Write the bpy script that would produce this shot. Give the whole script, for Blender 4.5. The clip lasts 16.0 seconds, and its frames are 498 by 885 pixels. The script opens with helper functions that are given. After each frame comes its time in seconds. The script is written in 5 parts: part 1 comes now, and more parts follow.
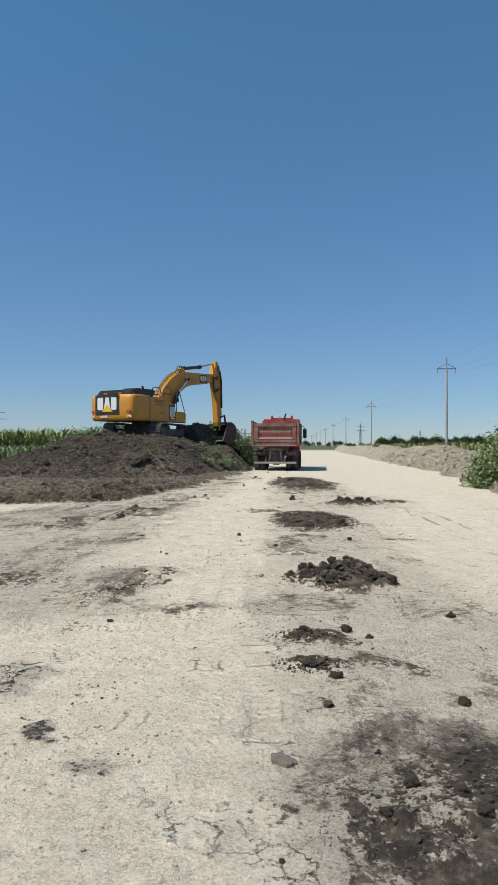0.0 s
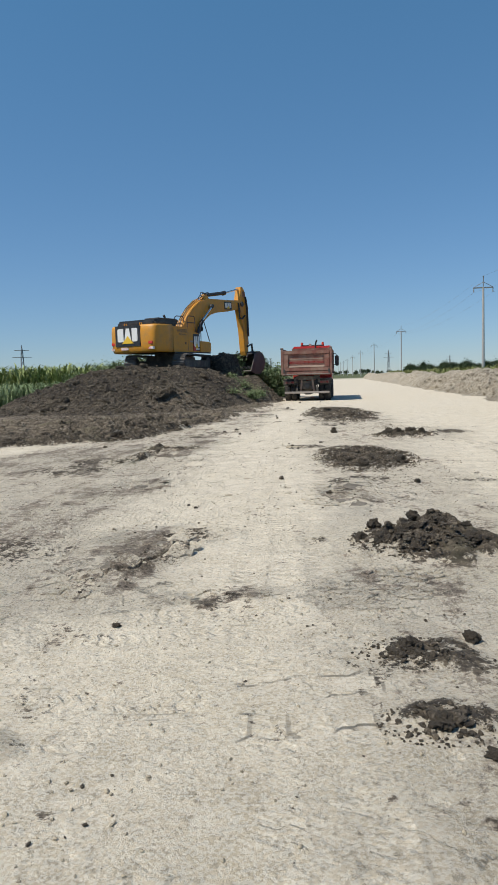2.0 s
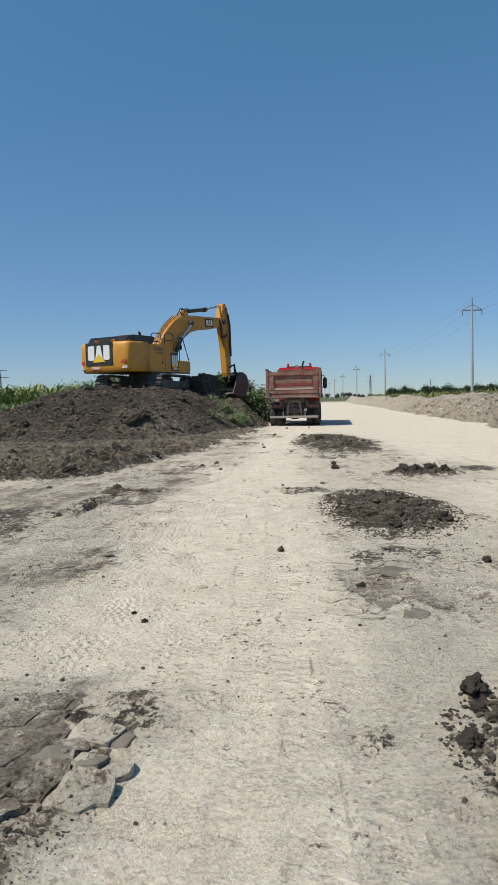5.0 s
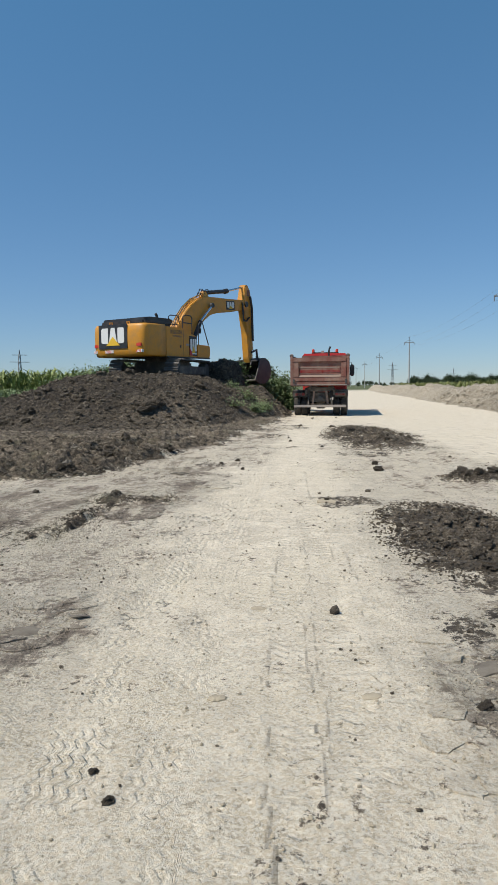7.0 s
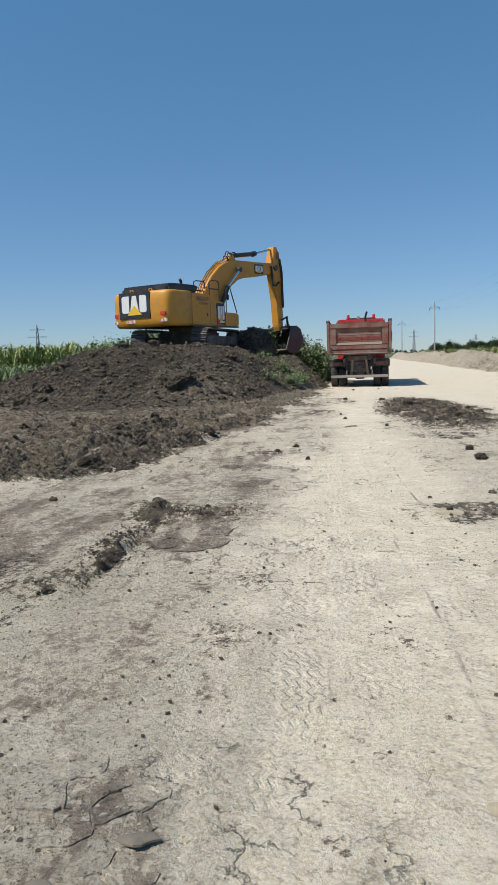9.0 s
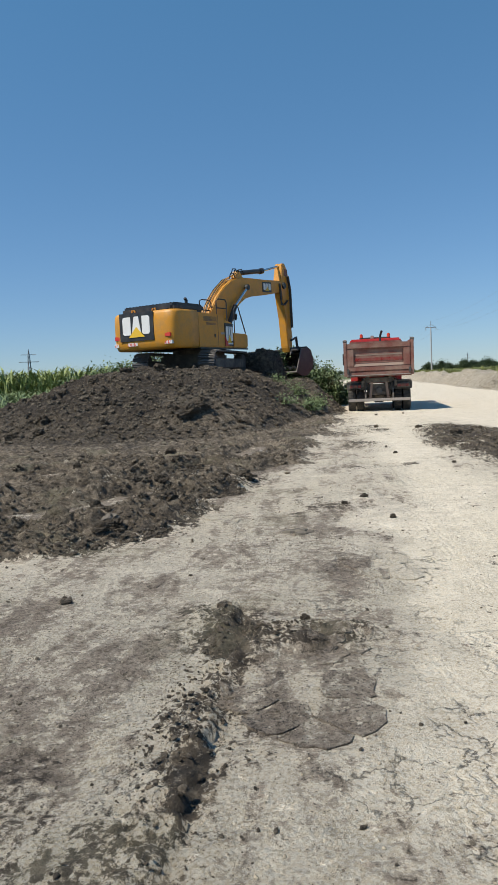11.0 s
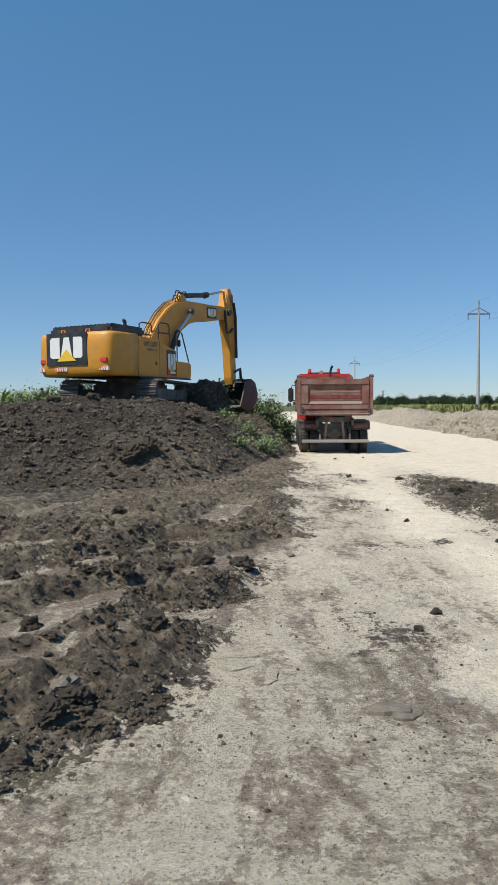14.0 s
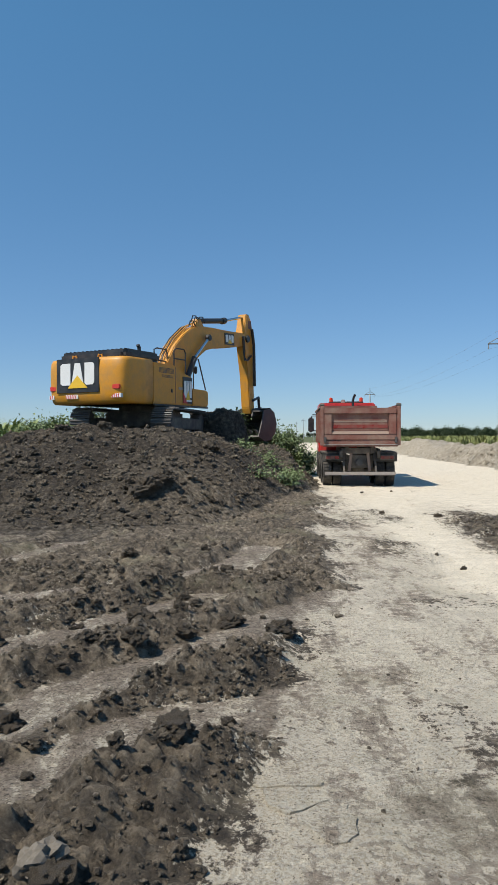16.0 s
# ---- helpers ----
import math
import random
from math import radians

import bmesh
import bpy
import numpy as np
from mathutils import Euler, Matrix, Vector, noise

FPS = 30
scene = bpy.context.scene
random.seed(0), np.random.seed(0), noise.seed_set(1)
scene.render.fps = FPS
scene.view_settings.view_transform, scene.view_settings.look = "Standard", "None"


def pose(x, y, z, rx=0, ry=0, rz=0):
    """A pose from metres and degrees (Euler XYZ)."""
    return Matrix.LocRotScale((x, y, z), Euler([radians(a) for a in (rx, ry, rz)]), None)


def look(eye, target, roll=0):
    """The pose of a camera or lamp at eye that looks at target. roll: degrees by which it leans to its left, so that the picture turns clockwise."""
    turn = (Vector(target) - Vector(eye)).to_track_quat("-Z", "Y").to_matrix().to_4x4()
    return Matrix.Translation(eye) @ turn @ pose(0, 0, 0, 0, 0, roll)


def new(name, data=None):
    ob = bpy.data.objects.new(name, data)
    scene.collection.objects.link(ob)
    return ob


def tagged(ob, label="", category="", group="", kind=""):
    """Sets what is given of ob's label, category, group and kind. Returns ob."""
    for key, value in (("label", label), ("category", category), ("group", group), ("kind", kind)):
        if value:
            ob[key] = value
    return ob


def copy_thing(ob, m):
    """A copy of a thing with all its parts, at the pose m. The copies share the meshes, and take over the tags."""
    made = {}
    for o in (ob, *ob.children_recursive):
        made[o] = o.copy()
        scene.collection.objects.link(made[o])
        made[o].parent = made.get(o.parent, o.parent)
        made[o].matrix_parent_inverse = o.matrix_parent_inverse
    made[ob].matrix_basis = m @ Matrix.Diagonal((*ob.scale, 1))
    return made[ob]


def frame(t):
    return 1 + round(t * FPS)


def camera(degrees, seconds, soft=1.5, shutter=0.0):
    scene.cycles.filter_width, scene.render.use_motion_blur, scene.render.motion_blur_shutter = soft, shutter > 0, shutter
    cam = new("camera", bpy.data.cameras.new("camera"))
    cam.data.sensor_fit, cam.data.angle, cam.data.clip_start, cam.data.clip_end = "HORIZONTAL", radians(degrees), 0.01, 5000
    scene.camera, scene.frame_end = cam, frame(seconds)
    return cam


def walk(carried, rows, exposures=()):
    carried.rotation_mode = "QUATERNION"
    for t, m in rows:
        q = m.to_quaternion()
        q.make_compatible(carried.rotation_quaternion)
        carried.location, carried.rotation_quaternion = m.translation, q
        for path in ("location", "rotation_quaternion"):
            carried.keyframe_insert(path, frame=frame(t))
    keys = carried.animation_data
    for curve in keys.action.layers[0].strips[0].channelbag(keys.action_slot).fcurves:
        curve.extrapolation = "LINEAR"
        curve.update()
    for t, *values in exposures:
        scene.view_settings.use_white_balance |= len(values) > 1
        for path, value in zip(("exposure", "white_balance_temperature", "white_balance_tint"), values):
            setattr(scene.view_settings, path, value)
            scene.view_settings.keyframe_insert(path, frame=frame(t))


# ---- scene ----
cam = camera(39.3, 16.0)
PATH = [
    (0, (0.835, -2.14, 1.426), (0.795, -0.141, 1.433), 0.1),
    (0.5, (0.739, -1.688, 1.41), (0.663, 0.309, 1.343), -1.0),
    (1, (0.692, -1.233, 1.372), (0.568, 0.762, 1.29), -1.3),
    (1.5, (0.624, -0.71, 1.352), (0.471, 1.279, 1.2), -2.3),
    (2, (0.59, -0.232, 1.353), (0.471, 1.755, 1.165), -1.7),
    (2.5, (0.511, 0.291, 1.368), (0.401, 2.277, 1.158), -1.3),
    (3, (0.459, 0.743, 1.377), (0.346, 2.732, 1.195), -0.9),
    (3.5, (0.448, 1.218, 1.392), (0.343, 3.209, 1.233), -0.9),
    (4, (0.408, 1.689, 1.387), (0.325, 3.683, 1.255), -1.1),
    (4.2, (0.405, 1.9, 1.369), (0.324, 3.895, 1.248), -1.1),
    (6.3, (0.333, 4.016, 1.367), (0.299, 6.01, 1.221), -1.4),
    (6.5, (0.316, 4.261, 1.355), (0.256, 6.255, 1.206), -1.4),
    (7, (0.201, 4.702, 1.375), (0.081, 6.691, 1.214), -0.6),
    (7.5, (0.097, 5.225, 1.351), (-0.08, 7.204, 1.129), -0.4),
    (8, (-0.056, 5.698, 1.385), (-0.262, 7.673, 1.142), -0.8),
    (8.2, (-0.153, 5.93, 1.36), (-0.376, 7.903, 1.116), -1.7),
    (10.3, (-1.212, 8.331, 1.474), (-1.329, 10.315, 1.255), -0.9),
    (10.5, (-1.307, 8.517, 1.486), (-1.429, 10.502, 1.282), -1.2),
    (11, (-1.495, 9.063, 1.477), (-1.648, 11.048, 1.295), -2.6),
    (11.5, (-1.756, 9.546, 1.519), (-1.87, 11.533, 1.321), -2.6),
    (12, (-1.916, 10.088, 1.553), (-1.997, 12.08, 1.397), -2.3),
    (12.5, (-2.044, 10.512, 1.606), (-2.078, 12.506, 1.459), -2.2),
    (13, (-2.219, 11.002, 1.655), (-2.197, 12.998, 1.523), -1.4),
    (13.5, (-2.341, 11.458, 1.701), (-2.293, 13.455, 1.588), -0.7),
    (14, (-2.549, 11.867, 1.717), (-2.463, 13.862, 1.611), -0.4),
    (14.5, (-2.617, 12.253, 1.673), (-2.492, 14.246, 1.568), -0.4),
    (15, (-2.711, 12.647, 1.712), (-2.55, 14.64, 1.678), -0.0),
    (15.5, (-2.765, 12.949, 1.733), (-2.656, 14.946, 1.754), -0.1),
    (16, (-2.726, 13.208, 1.683), (-2.676, 15.208, 1.666), -0.2),
]
walk(cam, [(t, look(e, g, r)) for t, e, g, r in PATH], exposures=[(0, 0.0), (4, 0.0), (8, 0.05), (11, 0.12), (16, 0.2)])

# ---------------------------------------------------------------- world and sun
SUN_EL, SUN_AZ = radians(56), radians(-119)      # azimuth clockwise from +y
world = bpy.data.worlds.new("world")
scene.world = world
world.use_nodes = True
wn = world.node_tree.nodes
sky = wn.new("ShaderNodeTexSky")
sky.sky_type, sky.sun_disc = "NISHITA", False
sky.sun_elevation, sky.sun_rotation = SUN_EL, SUN_AZ
sky.altitude, sky.air_density, sky.dust_density, sky.ozone_density = 50, 0.85, 0.0, 3.0
wn["Background"].inputs["Strength"].default_value = 0.122
clear = wn.new("ShaderNodeMix")
clear.data_type, clear.blend_type = "RGBA", "MULTIPLY"
clear.inputs["Factor"].default_value = 1.0
# the air is greyer low down and a purer blue higher up
up_way, height, air = wn.new("ShaderNodeTexCoord"), wn.new("ShaderNodeSeparateXYZ"), wn.new("ShaderNodeMix")
world.node_tree.links.new(up_way.outputs["Generated"], height.inputs["Vector"])
rising = wn.new("ShaderNodeMapRange")
rising.inputs["From Min"].default_value, rising.inputs["From Max"].default_value = -0.05, 0.5
world.node_tree.links.new(height.outputs["Z"], rising.inputs["Value"])
air.data_type = "RGBA"
air.inputs["A"].default_value, air.inputs["B"].default_value = (0.66, 0.755, 0.95, 1), (0.64, 1.12, 1.29, 1)
world.node_tree.links.new(rising.outputs["Result"], air.inputs["Factor"])
world.node_tree.links.new(air.outputs["Result"], clear.inputs["B"])
soft = wn.new("ShaderNodeGamma")
soft.inputs["Gamma"].default_value = 0.82
world.node_tree.links.new(sky.outputs["Color"], soft.inputs["Color"])
world.node_tree.links.new(soft.outputs["Color"], clear.inputs["A"])
world.node_tree.links.new(clear.outputs["Result"], wn["Background"].inputs["Color"])
sun_way = Vector((math.sin(SUN_AZ) * math.cos(SUN_EL), math.cos(SUN_AZ) * math.cos(SUN_EL), math.sin(SUN_EL)))
sun = new("sun", bpy.data.lights.new("sun", "SUN"))
sun.data.energy, sun.data.angle, sun.data.color = 4.6, radians(0.53), (1.0, 0.925, 0.815)
sun.matrix_world = look(sun_way * 50, (0, 0, 0))

# ---------------------------------------------------------------- noise on arrays


def lattice(ix, iy, seed):
    h = (ix.astype(np.int64) * 374761393 + iy.astype(np.int64) * 668265263 + seed * 974711) & 0xFFFFFFFF
    h = ((h ^ (h >> 13)) * 1274126177) & 0xFFFFFFFF
    return ((h ^ (h >> 16)) & 0xFFFF) / 65535.0


def value_noise(x, y, seed=0):
    ix, iy = np.floor(x), np.floor(y)
    fx, fy = x - ix, y - iy
    fx, fy = fx * fx * (3 - 2 * fx), fy * fy * (3 - 2 * fy)
    a, b = lattice(ix, iy, seed), lattice(ix + 1, iy, seed)
    c, d = lattice(ix, iy + 1, seed), lattice(ix + 1, iy + 1, seed)
    return (a * (1 - fx) + b * fx) * (1 - fy) + (c * (1 - fx) + d * fx) * fy


def fbm(x, y, size, octaves=4, seed=0, gain=0.5):
    """Fractal noise about 0, between -1 and 1, its largest lumps size metres wide."""
    total, amp, norm = 0.0, 1.0, 0.0
    c, s = math.cos(0.6), math.sin(0.6)
    x, y = x / size, y / size
    for k in range(octaves):
        total = total + amp * (2 * value_noise(x, y, seed + 17 * k) - 1)
        norm += amp
        amp *= gain
        x, y = 2.03 * (c * x - s * y) + 5.2, 2.03 * (s * x + c * y) + 1.7
    return total / norm * 1.6


def step(a, b, v):
    u = np.clip((v - a) / (b - a), 0, 1)
    return u * u * (3 - 2 * u)


def line_distance(x, y, pts):
    """Distance to a polyline."""
    best = np.full(np.shape(x), 1e9)
    for (ax, ay), (bx, by) in zip(pts, pts[1:]):
        dx, dy = bx - ax, by - ay
        u = np.clip(((x - ax) * dx + (y - ay) * dy) / (dx * dx + dy * dy), 0, 1)
        best = np.minimum(best, np.hypot(x - ax - u * dx, y - ay - u * dy))
    return best


# ---------------------------------------------------------------- materials


def material(name, rough=0.6, metal=0.0):
    m = bpy.data.materials.new(name)
    m.use_nodes = True
    b = m.node_tree.nodes["Principled BSDF"]
    b.inputs["Roughness"].default_value, b.inputs["Metallic"].default_value = rough, metal
    return m, m.node_tree.nodes, m.node_tree.links, b


def coords(n):
    return n.new("ShaderNodeTexCoord").outputs["Object"]


def noise_node(n, l, co, scale, detail=5, rough=0.6, distort=0.0):
    t = n.new("ShaderNodeTexNoise")
    t.inputs["Scale"].default_value, t.inputs["Detail"].default_value = scale, detail
    t.inputs["Roughness"].default_value, t.inputs["Distortion"].default_value = rough, distort
    l.new(co, t.inputs["Vector"])
    return t.outputs["Fac"]


def ramp(n, l, fac, stops):
    r = n.new("ShaderNodeValToRGB")
    while len(r.color_ramp.elements) < len(stops):
        r.color_ramp.elements.new(0.5)
    for e, (p, c) in zip(r.color_ramp.elements, stops):
        e.position, e.color = p, (*c, 1) if not isinstance(c, (int, float)) else (c, c, c, 1)
    l.new(fac, r.inputs["Fac"])
    return r.outputs["Color"]


def mix(n, l, fac, a, b, mode="MIX"):
    m = n.new("ShaderNodeMix")
    m.data_type, m.blend_type = "RGBA", mode
    for sock, v in ((m.inputs["Factor"], fac), (m.inputs["A"], a), (m.inputs["B"], b)):
        if isinstance(v, bpy.types.NodeSocket):
            l.new(v, sock)
        else:
            sock.default_value = (*v, 1) if isinstance(v, tuple) else v
    return m.outputs["Result"]


def calc(n, l, op, a, b=0.0, c=0.0):
    m = n.new("ShaderNodeMath")
    m.operation = op
    for sock, v in zip(m.inputs, (a, b, c)):
        if isinstance(v, bpy.types.NodeSocket):
            l.new(v, sock)
        else:
            sock.default_value = v
    return m.outputs["Value"]


def bump(n, l, height, b, strength, distance):
    k = n.new("ShaderNodeBump")
    k.inputs["Strength"].default_value, k.inputs["Distance"].default_value = strength, distance
    l.new(height, k.inputs["Height"])
    l.new(k.outputs["Normal"], b.inputs["Normal"])


def attribute(n, name):
    a = n.new("ShaderNodeAttribute")
    a.attribute_name = name
    return a.outputs["Fac"]


def worn(name, base, dirt=(0.30, 0.26, 0.20), amount=0.35, rough=0.45, metal=0.0, scale=3.0, relief=0.002):
    """Painted or bare surface with dust lying in blotches over it."""
    m, n, l, b = material(name, rough, metal)
    co = coords(n)
    big, small = noise_node(n, l, co, scale, 6, 0.65), noise_node(n, l, co, scale * 11, 4, 0.6)
    blotch = ramp(n, l, big, [(0.42, 0.0), (0.72, 1.0)])
    fac = calc(n, l, "MULTIPLY", blotch, amount)
    tone = mix(n, l, small, tuple(c * 0.85 for c in base), tuple(min(1, c * 1.12) for c in base))
    l.new(mix(n, l, fac, tone, dirt), b.inputs["Base Color"])
    l.new(calc(n, l, "MULTIPLY_ADD", blotch, 0.4 * amount, rough), b.inputs["Roughness"])
    bump(n, l, small, b, 0.25, relief)
    return m


def broad(n, l, co, scale, detail=10, rough=0.75, lo=0.36, hi=0.64, distort=0.3):
    """Noise over many sizes, stretched to the whole range."""
    r = n.new("ShaderNodeMapRange")
    r.inputs["From Min"].default_value, r.inputs["From Max"].default_value = lo, hi
    l.new(noise_node(n, l, co, scale, detail, rough, distort), r.inputs["Value"])
    return r.outputs["Result"]


def soil_colour(n, l, co, dry_name=""):
    a, c = broad(n, l, co, 0.9, 8, 0.7), broad(n, l, co, 9, 8, 0.75)
    dark = ramp(n, l, c, [(0.0, (0.026, 0.0195, 0.0130)), (0.5, (0.066, 0.051, 0.035)), (1.0, (0.18, 0.142, 0.098))])
    dry = ramp(n, l, c, [(0.0, (0.060, 0.047, 0.032)), (0.5, (0.215, 0.173, 0.122)), (1.0, (0.44, 0.365, 0.265))])
    share = calc(n, l, "MULTIPLY", ramp(n, l, a, [(0.45, 0.0), (0.95, 0.8)]), 0.5)
    if dry_name:
        share = calc(n, l, "ADD", share, calc(n, l, "MULTIPLY", attribute(n, dry_name), calc(n, l, "MULTIPLY_ADD", a, 0.6, 0.45)))
        share = calc(n, l, "MINIMUM", share, 1.0)
    return mix(n, l, share, dark, dry)


def ground_material():
    m, n, l, b = material("chalk_and_soil", 0.95)
    co = coords(n)
    big, mid = broad(n, l, co, 0.5, 6, 0.6), broad(n, l, co, 4.0, 7, 0.65)
    fine, grit = broad(n, l, co, 26, 6, 0.7), broad(n, l, co, 70, 2, 0.5, 0.45, 0.75)
    chalk = ramp(n, l, mid, [(0.0, (0.475, 0.403, 0.294)), (0.5, (0.595, 0.510, 0.382)), (1.0, (0.71, 0.622, 0.478))])
    chalk = mix(n, l, calc(n, l, "MULTIPLY", big, 0.55), chalk, (0.57, 0.488, 0.345))
    chalk = mix(n, l, ramp(n, l, fine, [(0.52, 0.0), (0.92, 0.7)]), chalk, (0.31, 0.268, 0.20))
    chalk = mix(n, l, ramp(n, l, grit, [(0.05, 0.5), (0.3, 0.0)]), chalk, (0.74, 0.70, 0.60))
    streak = n.new("ShaderNodeMapping")
    streak.inputs["Scale"].default_value = (2.4, 0.6, 1.0)
    streak.inputs["Rotation"].default_value = (0.0, 0.0, -0.25)
    l.new(co, streak.inputs["Vector"])
    streaks = broad(n, l, streak.outputs["Vector"], 1.5, 8, 0.62, 0.38, 0.62, 0.9)
    blots = broad(n, l, co, 1.2, 8, 0.62, 0.38, 0.62, 0.5)
    swing = calc(n, l, "SUBTRACT", calc(n, l, "ADD", calc(n, l, "MULTIPLY", streaks, 0.6), calc(n, l, "MULTIPLY", blots, 0.55)), 0.65)
    crumbly = broad(n, l, co, 11, 9, 0.8, 0.40, 0.60)
    swing = calc(n, l, "ADD", swing, calc(n, l, "MULTIPLY", calc(n, l, "SUBTRACT", fine, 0.5), 0.55))
    swing = calc(n, l, "ADD", swing, calc(n, l, "MULTIPLY", calc(n, l, "SUBTRACT", crumbly, 0.60), 0.65))
    grey = ramp(n, l, fine, [(0.0, (0.115, 0.090, 0.064)), (0.5, (0.285, 0.229, 0.172)), (1.0, (0.50, 0.424, 0.328))])
    g = calc(n, l, "ADD", attribute(n, "grey"), swing)
    chalk = mix(n, l, ramp(n, l, g, [(0.42, 0.0), (0.55, 0.6), (0.78, 1.0)]), chalk, grey)
    share = calc(n, l, "MAXIMUM", attribute(n, "grey"), attribute(n, "soil"))
    specks = calc(n, l, "MULTIPLY_ADD", share, 0.5, calc(n, l, "SUBTRACT", grit, 0.98))
    chalk = mix(n, l, ramp(n, l, specks, [(0.0, 0.0), (0.16, 0.85)]), chalk, (0.075, 0.065, 0.052))
    s = calc(n, l, "MULTIPLY_ADD", calc(n, l, "SUBTRACT", fine, 0.5), 0.25, calc(n, l, "MULTIPLY_ADD", swing, 0.8, attribute(n, "soil")))
    base = mix(n, l, ramp(n, l, s, [(0.38, 0.0), (0.50, 0.6), (0.66, 1.0)]), chalk, soil_colour(n, l, co, "dry"))
    # sulphur-yellow clay showing in patches of the turned soil
    clay = calc(n, l, "MULTIPLY", ramp(n, l, broad(n, l, co, 0.75, 9, 0.7), [(0.66, 0.0), (0.95, 0.28)]), share)
    base = mix(n, l, clay, base, mix(n, l, fine, (0.19, 0.175, 0.098), (0.37, 0.35, 0.22)))
    field = mix(n, l, mid, (0.045, 0.062, 0.018), (0.12, 0.13, 0.045))
    base = mix(n, l, attribute(n, "green"), base, field)
    # hairline shrinkage cracks of the dried crust
    v = n.new("ShaderNodeTexVoronoi")
    v.feature, v.inputs["Scale"].default_value = "DISTANCE_TO_EDGE", 3.6
    warp = n.new("ShaderNodeVectorMath")
    warp.operation = "MULTIPLY_ADD"
    nc = n.new("ShaderNodeTexNoise")
    nc.inputs["Scale"].default_value, nc.inputs["Detail"].default_value, nc.inputs["Roughness"].default_value = 6, 7, 0.65
    l.new(co, nc.inputs["Vector"])
    l.new(nc.outputs["Color"], warp.inputs[0])
    warp.inputs[1].default_value = (0.4, 0.4, 0.0)
    l.new(co, warp.inputs[2])
    l.new(warp.outputs["Vector"], v.inputs["Vector"])
    crack = ramp(n, l, v.outputs["Distance"], [(0.0, 1.0), (0.02, 0.0)])
    crack = calc(n, l, "MULTIPLY", crack, attribute(n, "crust"))
    crack = calc(n, l, "MULTIPLY", crack, ramp(n, l, broad(n, l, co, 1.7, 4, 0.6), [(0.4, 0.0), (0.7, 1.0)]))
    base = mix(n, l, calc(n, l, "MULTIPLY", crack, 0.7), base, (0.05, 0.044, 0.036))
    l.new(base, b.inputs["Base Color"])
    h = calc(n, l, "ADD", calc(n, l, "MULTIPLY", fine, 0.30), calc(n, l, "MULTIPLY", grit, 0.10))
    h = calc(n, l, "ADD", h, calc(n, l, "ADD", calc(n, l, "MULTIPLY", mid, 0.5), calc(n, l, "MULTIPLY", crumbly, 0.45)))
    rougher = calc(n, l, "MULTIPLY_ADD", calc(n, l, "MAXIMUM", attribute(n, "grey"), attribute(n, "soil")), 1.5, 0.40)
    h = calc(n, l, "MULTIPLY", h, rougher)
    h = calc(n, l, "SUBTRACT", h, calc(n, l, "MULTIPLY", crack, 1.2))
    # tyre prints: cross bars, or grooves that zigzag along the lane
    u, v = attribute(n, "lane_u"), attribute(n, "lane_v")
    wobble = calc(n, l, "MULTIPLY", mid, 0.02)
    bars = calc(n, l, "ADD", calc(n, l, "MULTIPLY_ADD", calc(n, l, "PINGPONG", u, 0.055), 0.6, v), wobble)
    bars = calc(n, l, "SINE", calc(n, l, "MULTIPLY", bars, 2 * math.pi / 0.09))
    zig = calc(n, l, "ADD", calc(n, l, "MULTIPLY_ADD", calc(n, l, "PINGPONG", v, 0.05), 0.55, u), wobble)
    zig = calc(n, l, "SINE", calc(n, l, "MULTIPLY", zig, 2 * math.pi / 0.055))
    kind = attribute(n, "lane_kind")
    print_h = calc(n, l, "ADD", calc(n, l, "MULTIPLY", zig, kind), calc(n, l, "MULTIPLY", bars, calc(n, l, "SUBTRACT", 1.0, kind)))
    print_h = calc(n, l, "MINIMUM", calc(n, l, "MAXIMUM", calc(n, l, "MULTIPLY", print_h, 2.2), -1.0), 1.0)
    faint = ramp(n, l, broad(n, l, co, 1.9, 5, 0.6), [(0.30, 0.0), (0.75, 1.0)])
    print_h = calc(n, l, "MULTIPLY", print_h, calc(n, l, "MULTIPLY", attribute(n, "lane"), faint))
    h = calc(n, l, "MULTIPLY_ADD", print_h, 0.20, h)
    bump(n, l, h, b, 0.9, 0.026)
    return m


def loose_soil(name="black_soil"):
    m, n, l, b = material(name, 0.95)
    co = coords(n)
    l.new(soil_colour(n, l, co, "dry"), b.inputs["Base Color"])
    bump(n, l, calc(n, l, "MULTIPLY_ADD", broad(n, l, co, 18, 8, 0.75), 0.45, broad(n, l, co, 5, 12, 0.75)), b, 1.0, 0.11)
    return m


def bank_material():
    m, n, l, b = material("grey_spoil", 0.95)
    co = coords(n)
    a, c = broad(n, l, co, 0.6, 8, 0.7), broad(n, l, co, 5, 10, 0.75)
    light = ramp(n, l, c, [(0.0, (0.25, 0.21, 0.155)), (0.5, (0.46, 0.40, 0.305)), (1.0, (0.62, 0.55, 0.44))])
    l.new(mix(n, l, ramp(n, l, a, [(0.4, 0.0), (1.0, 0.8)]), light, (0.32, 0.275, 0.205)), b.inputs["Base Color"])
    bump(n, l, c, b, 1.0, 0.09)
    return m


def leaf_material(name, dark, light):
    m, n, l, b = material(name, 0.6)
    g = n.new("ShaderNodeNewGeometry").outputs["Random Per Island"]
    c = mix(n, l, g, dark, light)
    t = noise_node(n, l, coords(n), 1.5, 3)
    l.new(mix(n, l, ramp(n, l, t, [(0.4, 0.0), (0.7, 0.5)]), c, tuple(v * 0.6 for v in dark)), b.inputs["Base Color"])
    b.inputs["Transmission Weight"].default_value = 0.0
    b.inputs["Subsurface Weight"].default_value = 0.0
    return m


